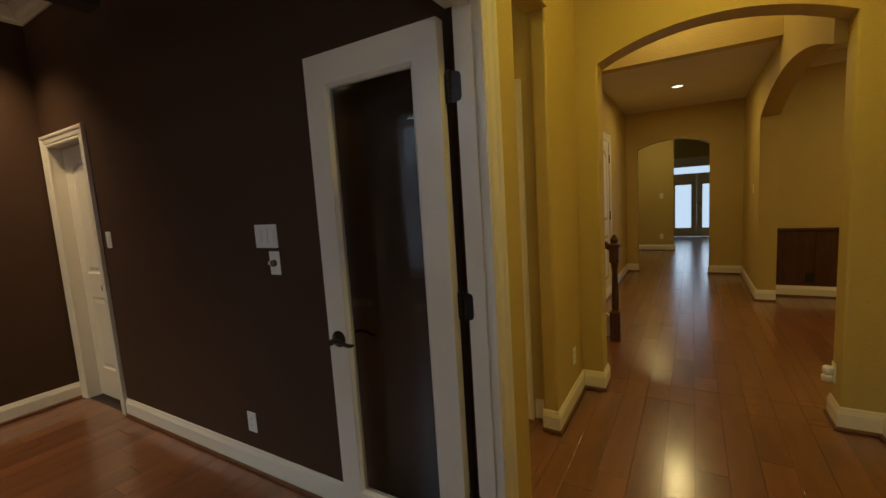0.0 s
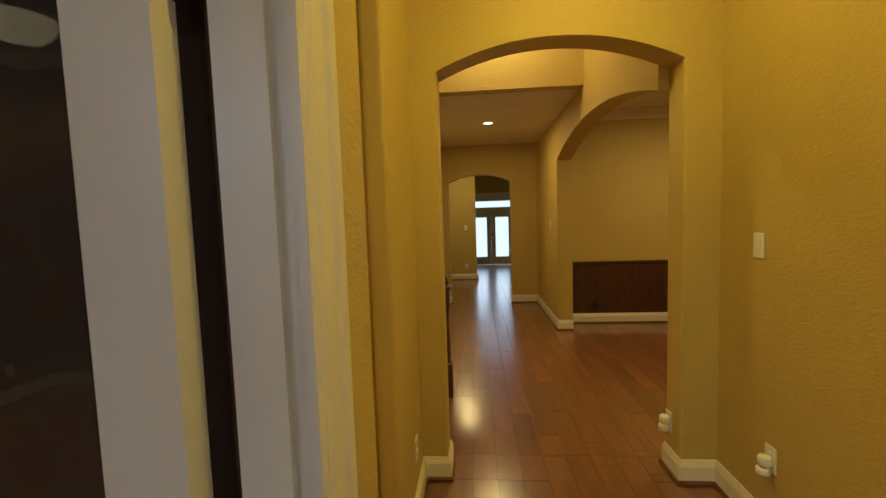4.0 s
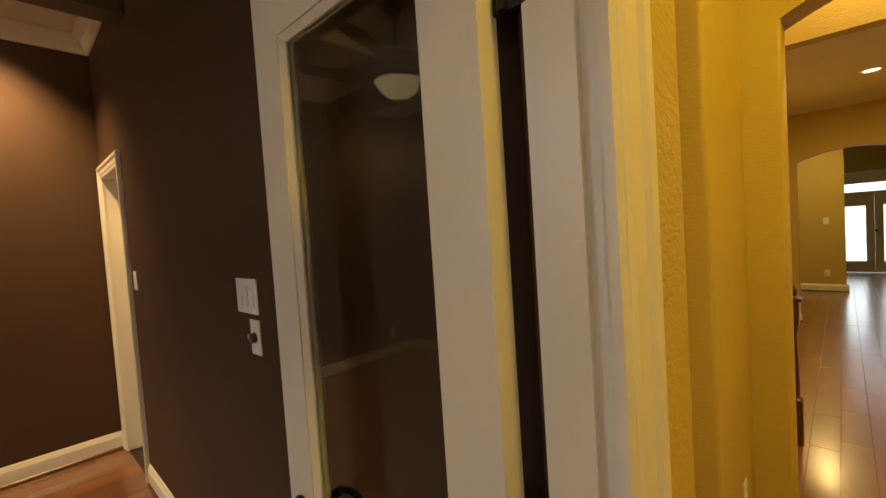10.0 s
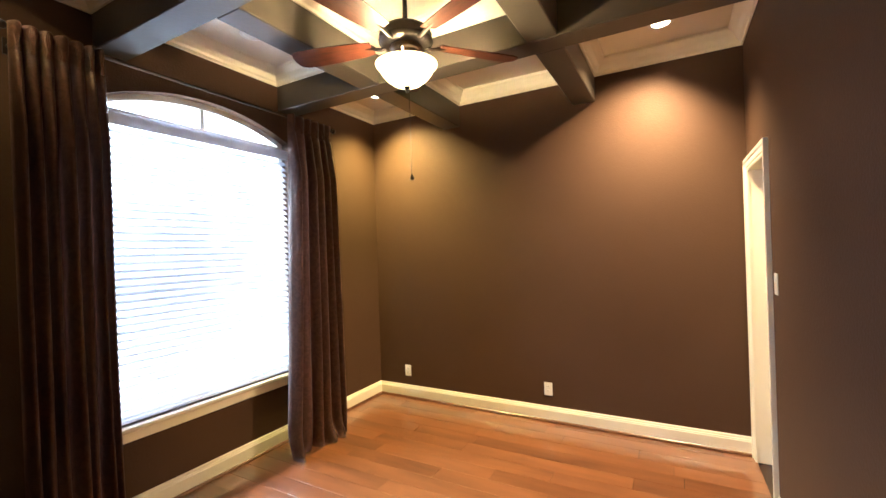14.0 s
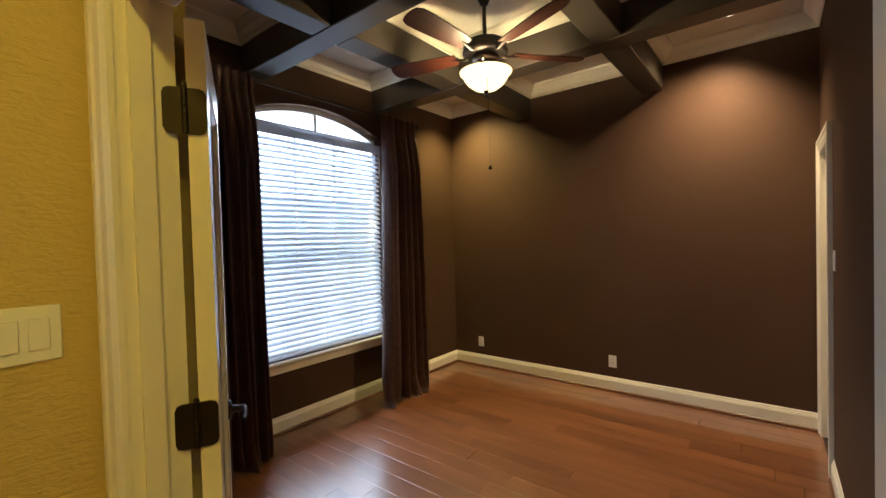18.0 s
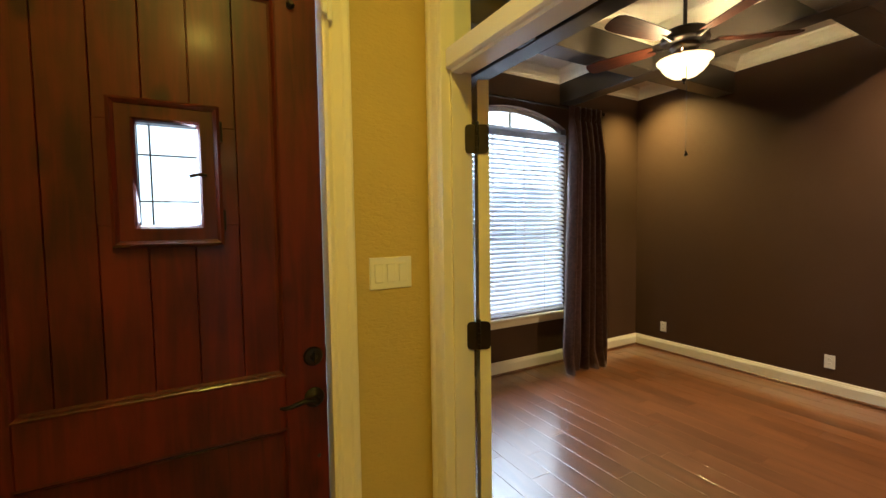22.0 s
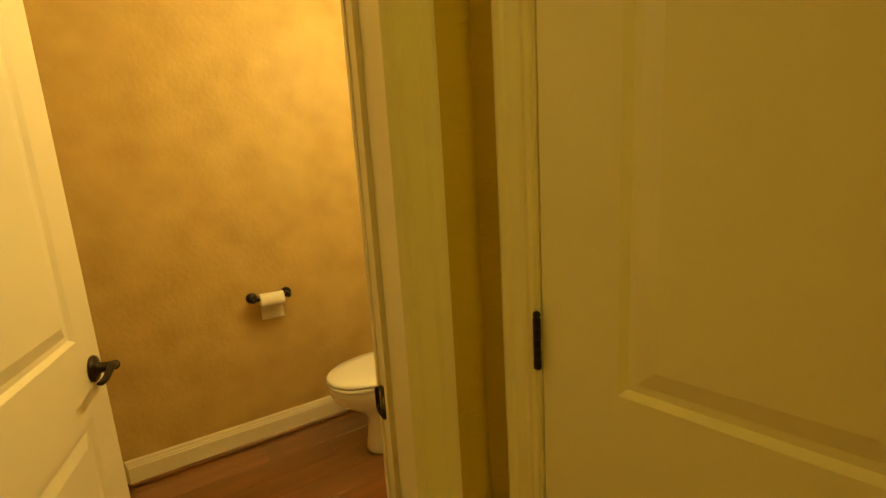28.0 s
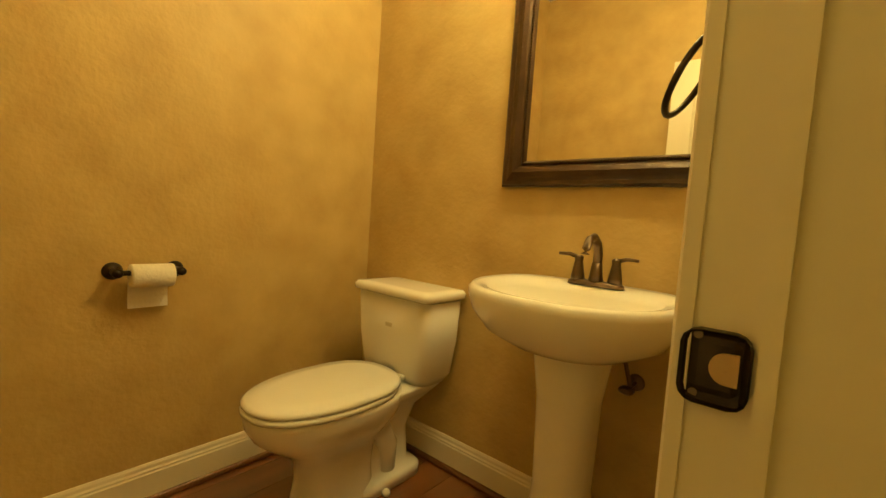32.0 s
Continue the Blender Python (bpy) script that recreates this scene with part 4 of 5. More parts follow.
part("hatch_grille", bm, M_ORB, hatch, "thin iron bars before the pane")
part("hatch_latch", tube(bmesh.new(), [(1.010, fy + 0.014, 1.632), (1.030, fy + 0.024, 1.634), (1.052, fy + 0.020, 1.628)], 0.005, 8), M_ORB, hatch)
for z in (1.50, 1.765):
    part("hatch_hinge", turned(bmesh.new(), [(0.005, 0), (0.005, 0.06)], (0.968, fy + 0.012, z - 0.03), "z", 8), M_ORB, hatch)
bm = turned(bmesh.new(), [(0.032, 0), (0.033, 0.006), (0.028, 0.012), (0.012, 0.014), (0.008, 0.02)], (0.716, fy, 1.036), "y", 24)
box(bm, 0.713, 0.719, fy + 0.012, fy + 0.034, 1.018, 1.054, bevel=0.002)
part("deadbolt", bm, M_ORB, front, "black bronze deadbolt turn")
lever(front, (0.716, fy, 0.893), 180, 1)
for z in (1.036, 0.893):
    part("latch_plate", bx(0.6695, 0.6725, fb + 0.008, fy - 0.008, z - 0.03, z + 0.03), M_ORB, front)
part("door_catch", turned(bmesh.new(), [(0.012, 0), (0.013, 0.008), (0.006, 0.016), (0.007, 0.024)], (0.753, fy, 2.19), "y", 14), M_ORB, front)
part("knot_hole", turned(bmesh.new(), [(0.007, 0.0), (0.006, 0.0012)], (0.705, fy, 0.682), "y", 12), M_BLACK, front)
sensor = thing("door_sensor", "small white alarm contact on the door casing", "alarm sensor")
part("magnet", bx(0.640, 0.655, -0.036, -0.022, 2.130, 2.197, bevel=0.003), M_PLASTIC, sensor)
part("switch_body", bx(0.656, 0.672, -0.036, -0.022, 2.150, 2.182, bevel=0.003), M_PLASTIC, sensor)

# ---- study: window, blind, curtains, fan ----
window = thing("window_1", "arched white study window with a small top light", "window", kind="structure")
wc, wy = (WX0 + WX1) / 2, YW - 0.10
arc_o = seg_pts(WX0, WX1, WSP, WAP, 20)
arc_i = seg_pts(WX0 + 0.045, WX1 - 0.045, WSP - 0.02, WAP - 0.045, 20)
bm = bmesh.new()
outline = [(WX0, WZ0), (WX0, WSP)] + arc_o[1:-1] + [(WX1, WSP), (WX1, WZ0)]
inner_ = [(WX0 + 0.045, WZ0 + 0.045), (WX0 + 0.045, WSP - 0.02)] + arc_i[1:-1] + [(WX1 - 0.045, WSP - 0.02), (WX1 - 0.045, WZ0 + 0.045)]
for i in range(len(outline)):
    j = (i + 1) % len(outline)
    prism(bm, [outline[i], outline[j], inner_[j], inner_[i]], "y", wy - 0.03, wy + 0.03)
part("window_frame", bm, M_PLASTIC, window)
part("transom_bar", bx(WX0 + 0.045, WX1 - 0.045, wy - 0.028, wy + 0.04, 2.395, 2.445, bevel=0.004), M_PLASTIC, window)
part("mullion", bx(wc - 0.016, wc + 0.016, wy - 0.02, wy + 0.022, 2.445, WAP - 0.04), M_PLASTIC, window)
part("meeting_rail", bx(WX0 + 0.045, WX1 - 0.045, wy - 0.02, wy + 0.02, 1.46, 1.50), M_PLASTIC, window)
for z0, z1 in ((WZ0 + 0.045, 1.46), (1.50, 2.395)):
    for x in (WX0 + 0.48, WX1 - 0.48):
        part("muntin", bx(x - 0.01, x + 0.01, wy - 0.012, wy + 0.012, z0, z1), M_PLASTIC, window)
pane = part("window_pane", bx(WX0 + 0.03, WX1 - 0.03, wy - 0.006, wy, WZ0 + 0.03, WSP + 0.09), M_PANE, window, "clear window glass")
pane.visible_shadow = False
# plastered reveal and sill
bm = bmesh.new()
prism(bm, [(YW - 0.07, WZ0 - 0.035), (YW + 0.028, WZ0 - 0.035), (YW + 0.034, WZ0 - 0.025), (YW + 0.034, WZ0 - 0.010), (YW + 0.026, WZ0 - 0.002), (YW - 0.07, WZ0 - 0.002)], "x", WX0 - 0.03, WX1 + 0.03)
box(bm, WX0 - 0.02, WX1 + 0.02, YW, YW + 0.016, WZ0 - 0.095, WZ0 - 0.035, bevel=0.004)
part("window_sill", bm, M_CREAM, window, "cream window sill with an apron")

blind = thing("window_blind", "white two-inch slatted blind lowered and half closed", "window blind")
by = YW - 0.025
part("head_rail", bx(WX0 + 0.012, WX1 - 0.012, by - 0.03, by + 0.03, 2.345, 2.395, bevel=0.004), M_SLAT, blind)
part("valance", bx(WX0 + 0.006, WX1 - 0.006, by + 0.031, by + 0.040, 2.325, 2.405, bevel=0.003), M_SLAT, blind, "white valance board")
slat_me = None
zz = 0.615
while zz < 2.325:
    if slat_me is None:
        bm = bmesh.new()
        prof = [(-0.0245, 0.0), (-0.012, 0.0035), (0.0, 0.0045), (0.012, 0.0035), (0.0245, 0.0), (0.0245, -0.0028), (0.0, 0.0015), (-0.0245, -0.0028)]
        prism(bm, prof, "x", WX0 + 0.014, WX1 - 0.014)
        ob = part("slat", bm, M_SLAT, blind)
        slat_me = ob.data
    else:
        ob = new("slat", slat_me)
        ob.parent = blind
    ob.matrix_basis = pose(0, by, zz, -46, 0, 0)
    zz += 0.0455
part("bottom_rail", bx(WX0 + 0.014, WX1 - 0.014, by - 0.024, by + 0.024, 0.572, 0.592, bevel=0.004), M_SLAT, blind)
for x in (WX0 + 0.30, wc, WX1 - 0.30):
    part("ladder_cord", tube(bmesh.new(), [(x, by + 0.026, 0.58), (x, by + 0.026, 2.35)], 0.0016, 6), M_SLAT, blind)

rod = thing("curtain_rod", "black bronze curtain rod with small finials", "curtain rod")
part("pole", tube(bmesh.new(), [(-0.585, -1.70, 2.615), (-2.62, -1.70, 2.615)], 0.0095, 12), M_ORB, rod)
for x, s in ((-0.585, 1), (-2.62, -1)):
    bm = turned(bmesh.new(), [(0.010, 0), (0.016, 0.004), (0.012, 0.012), (0.019, 0.022), (0.021, 0.032), (0.014, 0.044), (0.003, 0.048)], (0, 0, 0), "x", 14)
    for v in bm.verts:
        v.co = Vector((x + s * v.co.x, -1.70 + v.co.y, 2.615 + v.co.z))
    part("finial", bm, M_ORB, rod)
for x in (-0.63, -2.575):
    bm = tube(bmesh.new(), [(x, YW, 2.60), (x, -1.80, 2.60), (x, -1.70, 2.603)], 0.006, 8)
    box(bm, x - 0.015, x + 0.015, YW, YW + 0.006, 2.56, 2.64)
    part("bracket", bm, M_ORB, rod)


def curtain(label, xt0, xt1, xb0, xb1, folds, seed):
    """Pinch-pleated cloth hung from the rod: a stiff header, pinched pleats, deep folds, puddled at the floor."""
    ob = thing("curtain", label, "curtain", "study curtains")
    rnd = random.Random(seed)
    nx, nz = folds * 12, 52
    wid = [rnd.uniform(0.75, 1.25) for _ in range(folds)]
    cum = [sum(wid[:k]) / sum(wid) for k in range(folds + 1)]
    dep = [rnd.uniform(0.75, 1.25) for _ in range(folds)]
    ph = [rnd.uniform(-1, 1) for _ in range(folds)]
    bm = bmesh.new()
    grid = []
    for j in range(nz + 1):
        t = (j / nz) ** 1.25
        z = 2.630 - t * 2.622
        x0 = xt0 + (xb0 - xt0) * t ** 1.4
        x1 = xt1 + (xb1 - xt1) * t ** 1.4
        drop = 2.630 - z
        pinch = max(0.0, 1 - abs(drop - 0.105) / 0.045)
        amp = 0.020 if drop < 0.06 else min(0.058, 0.020 + 0.10 * max(0, drop - 0.10))
        amp *= 1 - 0.55 * pinch
        row = []
        for i in range(nx + 1):
            k = min(folds - 1, i * folds // nx)
            f = (i - k * 12) / 12
            u = cum[k] + (cum[k + 1] - cum[k]) * f
            lobe = math.sin(math.pi * f) ** (0.75 + 0.8 * pinch)
            wob = 0.010 * math.sin(4.3 * t + 2.4 * ph[k]) * t
            y = -1.688 + amp * dep[k] * lobe * 1.5 + 0.03 * t * t + wob
            x = x0 + (x1 - x0) * u + 0.018 * math.sin(3.0 * t + 3 * ph[k]) * t * math.sin(math.pi * f)
            if t > 0.94:
                y += (t - 0.94) * 0.7 * (0.5 + math.sin(u * 9 + seed))
            row.append(bm.verts.new((x, y, max(0.006, z + 0.006 * lobe * (drop < 0.02)))))
        grid.append(row)
    for a, b in zip(grid, grid[1:]):
        for i in range(nx):
            bm.faces.new((a[i], a[i + 1], b[i + 1], b[i]))
    bmesh.ops.solidify(bm, geom=bm.faces[:], thickness=0.003)
    cl = part("cloth", bm, M_CURTAIN, ob, "", True)
    for k in range(folds):
        x = xt0 + (xt1 - xt0) * (cum[k] + cum[k + 1]) / 2
        bm = bmesh.new()
        for d in (-0.008, 0.0, 0.008):
            tube(bm, [(x + d * 0.6, -1.668, 2.628), (x + d, -1.662, 2.58), (x + d * 0.35, -1.660, 2.535), (x + d * 0.8, -1.664, 2.500)], [0.004, 0.006, 0.004, 0.003], 6)
        part("pinch_pleat", bm, M_CURTAIN, cl, "", True)
        bm = bmesh.new()
        tube(bm, [(x, -1.70 + 0.015 * math.cos(b_), 2.612 + 0.015 * math.sin(b_)) for b_ in [2 * math.pi * q / 14 for q in range(14)]], 0.002, 6, True)
        part("curtain_ring", bm, M_ORB, ob)
    return ob


curtain("floor-length mocha silk curtain beside the window", -0.570, -0.940, -0.585, -0.945, 7, 3)
curtain("floor-length mocha silk curtain near the study corner", -2.135, -2.595, -2.010, -2.640, 6, 8)

fan = thing("ceiling_fan", "bronze five-blade ceiling fan with a lit alabaster bowl", "ceiling fan", at=(FAN[0], FAN[1], 0))
part("canopy", turned(bmesh.new(), [(0.013, 2.925), (0.026, 2.930), (0.030, 2.945), (0.040, 2.962), (0.052, 2.980), (0.066, 2.992), (0.070, 3.004), (0.070, 3.039)], seg=28), M_ORB, fan, "", True)
part("downrod", turned(bmesh.new(), [(0.012, 2.70), (0.012, 2.95)], seg=14), M_ORB, fan)
part("motor_housing", turned(bmesh.new(), [(0.028, 2.725), (0.036, 2.712), (0.085, 2.705), (0.125, 2.690), (0.138, 2.665), (0.132, 2.645), (0.142, 2.638), (0.142, 2.628), (0.118, 2.615), (0.085, 2.605)], seg=36), M_ORB, fan, "", True)
part("switch_housing", turned(bmesh.new(), [(0.082, 2.608), (0.088, 2.595), (0.075, 2.578), (0.060, 2.560), (0.085, 2.548), (0.088, 2.540), (0.050, 2.532)], seg=30), M_CHAMP, fan, "", True)
bowl = part("light_bowl", turned(bmesh.new(), [(0.004, 2.395), (0.030, 2.398), (0.075, 2.412), (0.112, 2.440), (0.135, 2.470), (0.142, 2.492), (0.160, 2.505), (0.163, 2.512), (0.152, 2.511), (0.134, 2.490), (0.127, 2.472), (0.104, 2.446), (0.070, 2.420), (0.028, 2.407), (0.003, 2.404)], seg=40), M_BOWL, fan, "glowing alabaster glass bowl", True)
part("bowl_finial", turned(bmesh.new(), [(0.002, 2.362), (0.009, 2.368), (0.006, 2.376), (0.013, 2.386), (0.016, 2.396), (0.004, 2.400)], seg=14), M_ORB, bowl)
for k in range(3):
    a = 2 * math.pi * k / 3 + 0.4
    part("bowl_arm", tube(bmesh.new(), [(0.075 * math.cos(a), 0.075 * math.sin(a), 2.552), (0.13 * math.cos(a), 0.13 * math.sin(a), 2.556), (0.165 * math.cos(a), 0.165 * math.sin(a), 2.530), (0.160 * math.cos(a), 0.160 * math.sin(a), 2.508)], 0.006, 8), M_CHAMP, fan)
for k in range(5):
    a = 2 * math.pi * k / 5 + 1.19
    bm = bmesh.new()
    half = [(0.19, 0.046), (0.26, 0.056), (0.40, 0.066), (0.54, 0.071), (0.61, 0.069), (0.645, 0.055), (0.657, 0.028)]
    pts = half + [(0.660, 0.0)] + [(x, -y) for x, y in half[::-1]]
    prism(bm, pts, "z", -0.003, 0.003)
    b_ob = part("blade", bm, M_BLADE, fan, "reddish brown wooden blade")
    b_ob.matrix_basis = pose(0, 0, 2.628, 12, 0, math.degrees(a))
    bm = bmesh.new()
    tube(bm, [(0.09, 0, 0.0), (0.14, 0, -0.016), (0.19, 0, -0.004), (0.25, 0, 0.006)], [0.013, 0.010, 0.010, 0.006], 8)
    prism(bm, [(0.19, 0.03), (0.27, 0.022), (0.29, 0.0), (0.27, -0.022), (0.19, -0.03), (0.175, 0.0)], "z", 0.0035, 0.007)
    arm = part("blade_iron", bm, M_ORB, fan)
    arm.matrix_basis = pose(0, 0, 2.628, 0, 0, math.degrees(a))
chain = part("pull_chain", tube(bmesh.new(), [(0.075, 0.055, 2.545), (0.100, 0.076, 2.3), (0.100, 0.076, 1.915)], 0.0014, 6), M_ORB, fan)
part("chain_pull", turned(bmesh.new(), [(0.003, 1.885), (0.011, 1.890), (0.012, 1.898), (0.005, 1.912), (0.003, 1.918)], (0.100, 0.076, 0), seg=10), M_ORB, chain)


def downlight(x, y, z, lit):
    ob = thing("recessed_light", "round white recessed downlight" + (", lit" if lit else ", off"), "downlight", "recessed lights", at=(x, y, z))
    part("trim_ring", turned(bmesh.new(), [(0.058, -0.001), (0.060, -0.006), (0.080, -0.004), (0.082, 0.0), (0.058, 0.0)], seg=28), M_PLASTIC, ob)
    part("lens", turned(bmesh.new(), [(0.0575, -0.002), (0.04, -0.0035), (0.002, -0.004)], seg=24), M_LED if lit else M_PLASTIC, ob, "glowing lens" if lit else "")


for k, (cx, cy) in enumerate(CANS):
    downlight(cx, cy, 3.039, k in (0, 1, 3))
# the passage and powder room fittings here are unseen, added over their fill lamps
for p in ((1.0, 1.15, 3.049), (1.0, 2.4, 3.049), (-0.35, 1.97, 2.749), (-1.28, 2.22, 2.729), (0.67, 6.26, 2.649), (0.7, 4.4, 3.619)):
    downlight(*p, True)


def plate(at, rz, kind, label, category, group=""):
    """A wall plate; its face looks along local -y."""
    w = {"switch3": 0.162, "switch1": 0.072, "outlet": 0.072, "dimmer": 0.072, "jack": 0.072, "black": 0.072}[kind]
    m = M_BLACK if kind == "black" else M_PLASTIC
    ob = thing("light_switch" if "switch" in kind or kind == "dimmer" else "wall_outlet", label, category, group, at=at, rz=rz)
    part("cover_plate", bx(-w / 2, w / 2, -0.006, 0, -0.057, 0.057, bevel=0.003, seg=2), m, ob)
    if kind == "switch3":
        for x in (-0.046, 0.0, 0.046):
            r = part("rocker", bx(x - 0.0165, x + 0.0165, -0.0095, -0.004, -0.033, 0.033, bevel=0.0015), m, ob)
    elif kind == "switch1":
        part("rocker", bx(-0.0165, 0.0165, -0.0095, -0.004, -0.033, 0.033, bevel=0.0015), m, ob)
    elif kind == "dimmer":
        part("knob", turned(bmesh.new(), [(0.017, -0.006), (0.016, -0.020), (0.012, -0.022)], (0, 0, 0.0), "y", 20), M_CHAMP, ob)
        part("side_slider", bx(-0.036, -0.028, -0.016, -0.004, -0.008, 0.008, bevel=0.001), m, ob)
    else:
        for z in (-0.0195, 0.0195):
            part("socket", turned(bmesh.new(), [(0.0165, -0.004), (0.0165, -0.0085), (0.015, -0.009)], (0, 0, z), "y", 18), m, ob)
            bm = bmesh.new()
            for x in (-0.0063, 0.0063):
                box(bm, x - 0.0011, x + 0.0011, -0.0096, -0.0088, z - 0.001, z + 0.007)
            part("slots", bm, M_BLACK, ob)
    return ob


plate((-0.939, YS, 1.306), 0, "switch3", "white triple rocker switch on the brown wall", "light switch")
plate((-0.893, YS, 1.176), 0, "dimmer", "white wall plate with a round dimmer knob", "dimmer switch")
plate((-2.62, YS, 1.300), 0, "switch1", "single white rocker switch on the brown wall", "light switch")
plate((-1.232, YS, 0.288), 0, "outlet", "white duplex outlet low on the brown wall", "wall outlet", "wall outlets")
plate((XF, -1.560, 0.284), 90, "outlet", "white duplex outlet low on the brown wall", "wall outlet", "wall outlets")
plate((XF, -0.086, 0.284), 90, "outlet", "white duplex outlet low on the brown wall", "wall outlet", "wall outlets")
plate((0.446, -0.06, 1.308), 180, "switch3", "cream triple rocker switch beside the front door", "light switch")
plate((1.74, 2.80, 1.312), -90, "switch1", "single cream rocker switch on the tan wall", "light switch")
plate((1.74, 2.69, 0.385), -90, "outlet", "cream outlet with small adapters plugged in", "wall outlet", "wall outlets")


def plug_in(x, y, z, label):
    """A small freshener hanging off an outlet that faces -x."""
    plug = thing("plug_in_adapter", label, "plug-in", "plug-in adapters")
    part("body", turned(bmesh.new(), [(0.020, 0), (0.026, 0.01), (0.026, 0.035), (0.020, 0.045)], (x - 0.029, y, z - 0.030), "z", 16), M_PLASTIC, plug, "", True)
    part("cap", turned(bmesh.new(), [(0.024, 0), (0.028, 0.008), (0.028, 0.03), (0.022, 0.036)], (x - 0.031, y + 0.002, z - 0.073), "z", 16), M_PLASTIC, plug, "", True)


plug_in(1.74, 2.69, 0.385, "small white plug-in freshener in the foyer outlet")
plate((AX1, 3.232, 0.285), -90, "outlet", "cream outlet low in the jamb of the arch", "wall outlet", "wall outlets")
plug_in(AX1, 3.232, 0.302, "small white plug-in freshener low in the arch jamb")
plate((0.152, 2.84, 0.33), 90, "outlet", "cream outlet low beside the arch", "wall outlet", "wall outlets")
plate((0.088, 1.5005, 1.328), 198.1, "switch1", "single cream rocker switch in the passage", "light switch")
plate((HR, 6.64, 1.33), -90, "switch1", "cream thermostat plate on the hall wall", "thermostat")
plate((0.25, 10.6, 1.22), 0, "switch1", "cream switch on the far wall", "light switch")
plate((0.25, 10.6, 0.32), 0, "outlet", "cream outlet on the far wall", "wall outlet", "wall outlets")
plate((2.04, 6.505, 0.24), 0, "black", "dark outlet in the wainscot", "wall outlet", "wall outlets")

# ---- powder room ----
toilet = thing("toilet", "white porcelain two-piece toilet with a closed lid", "toilet", at=(-2.06, YB, 0))


def oval(n, w, back, front, sq=2.3):
    """Outline of a bowl: back at y=back, front tip at y=front (both negative), width w."""
    out = []
    cy = back + (front - back) * 0.46
    for k in range(n):
        a = 2 * math.pi * k / n
        c, s = math.cos(a), math.sin(a)
        x = w / 2 * math.copysign(abs(c) ** (2 / sq), c)
        y = cy + (abs(front - cy) * -abs(s) ** (2 / 2.05) if s < 0 else abs(cy - back) * abs(s) ** (2 / 2.9))
        out.append((x, y))
    return out


def loft(bm, loops):
    rings = [[bm.verts.new((p[0], p[1], z)) for p in pts] for pts, z in loops]
    for a, b in zip(rings, rings[1:]):
        for k in range(len(a)):
            bm.faces.new((a[k], a[(k + 1) % len(a)], b[(k + 1) % len(b)], b[k]))
    bm.faces.new(rings[0][::-1])
    bm.faces.new(rings[-1])
    return bm


def rrect(x0, x1, y0, y1, r=0.03, n=5):
    out = []
    for cx, cy, a0 in ((x1 - r, y1 - r, 0), (x0 + r, y1 - r, 90), (x0 + r, y0 + r, 180), (x1 - r, y0 + r, 270)):
        for k in range(n + 1):
            a = radians(a0 + 90 * k / n)
            out.append((cx + r * math.cos(a), cy + r * math.sin(a)))
    return out


part("bowl", loft(bmesh.new(), [(oval(36, 0.205, -0.30, -0.615), 0.004), (oval(36, 0.200, -0.30, -0.610), 0.03), (oval(36, 0.186, -0.31, -0.595), 0.12), (oval(36, 0.190, -0.30, -0.600), 0.19), (oval(36, 0.225, -0.28, -0.640), 0.235),
      (oval(36, 0.285, -0.25, -0.700), 0.275), (oval(36, 0.330, -0.22, -0.745), 0.312), (oval(36, 0.354, -0.21, -0.764), 0.345), (oval(36, 0.362, -0.21, -0.770), 0.372), (oval(36, 0.362, -0.21, -0.770), 0.392)]), M_PORC, toilet, "", True)
part("foot", loft(bmesh.new(), [(rrect(-0.112, 0.112, -0.40, -0.09, 0.05), 0.002), (rrect(-0.112, 0.112, -0.40, -0.09, 0.05), 0.040), (rrect(-0.104, 0.104, -0.39, -0.10, 0.05), 0.050), (rrect(-0.070, 0.070, -0.37, -0.12, 0.05), 0.062), (rrect(-0.066, 0.066, -0.35, -0.13, 0.05), 0.20), (rrect(-0.085, 0.085, -0.34, -0.10, 0.05), 0.29), (rrect(-0.130, 0.130, -0.33, -0.05, 0.05), 0.345), (rrect(-0.150, 0.150, -0.31, -0.035, 0.04), 0.375), (rrect(-0.150, 0.150, -0.31, -0.035, 0.04), 0.388)]), M_PORC, toilet, "", True)
for x in (-1, 1):
    part("trapway", tube(bmesh.new(), [(x * 0.055, -0.50, 0.16), (x * 0.062, -0.44, 0.235), (x * 0.062, -0.37, 0.262), (x * 0.060, -0.30, 0.235), (x * 0.056, -0.255, 0.16), (x * 0.052, -0.25, 0.06)], [0.026, 0.042, 0.048, 0.048, 0.044, 0.040], 14), M_PORC, toilet, "", True)
for x in (-0.10, 0.10):
    part("bolt_cap", turned(bmesh.new(), [(0.016, 0), (0.015, 0.012), (0.006, 0.02)], (x * 1.22, -0.30, 0.004), "z", 14), M_PORC, toilet, "", True)
part("seat", loft(bmesh.new(), [(oval(40, 0.362, -0.235, -0.772), 0.393), (oval(40, 0.372, -0.232, -0.778), 0.399), (oval(40, 0.372, -0.232, -0.778), 0.408), (oval(40, 0.364, -0.235, -0.773), 0.412)]), M_PORC, toilet, "", True)
part("lid", loft(bmesh.new(), [(oval(40, 0.360, -0.225, -0.770), 0.4135), (oval(40, 0.370, -0.222, -0.776), 0.418), (oval(40, 0.370, -0.222, -0.776), 0.428), (oval(40, 0.352, -0.230, -0.765), 0.436), (oval(40, 0.25, -0.27, -0.70), 0.440)]), M_PORC, toilet, "closed white lid", True)
for x in (-0.075, 0.075):
    part("seat_hinge", turned(bmesh.new(), [(0.013, -0.02), (0.015, 0), (0.013, 0.02)], (x, -0.225, 0.415), "x", 12), M_PORC, toilet, "", True)
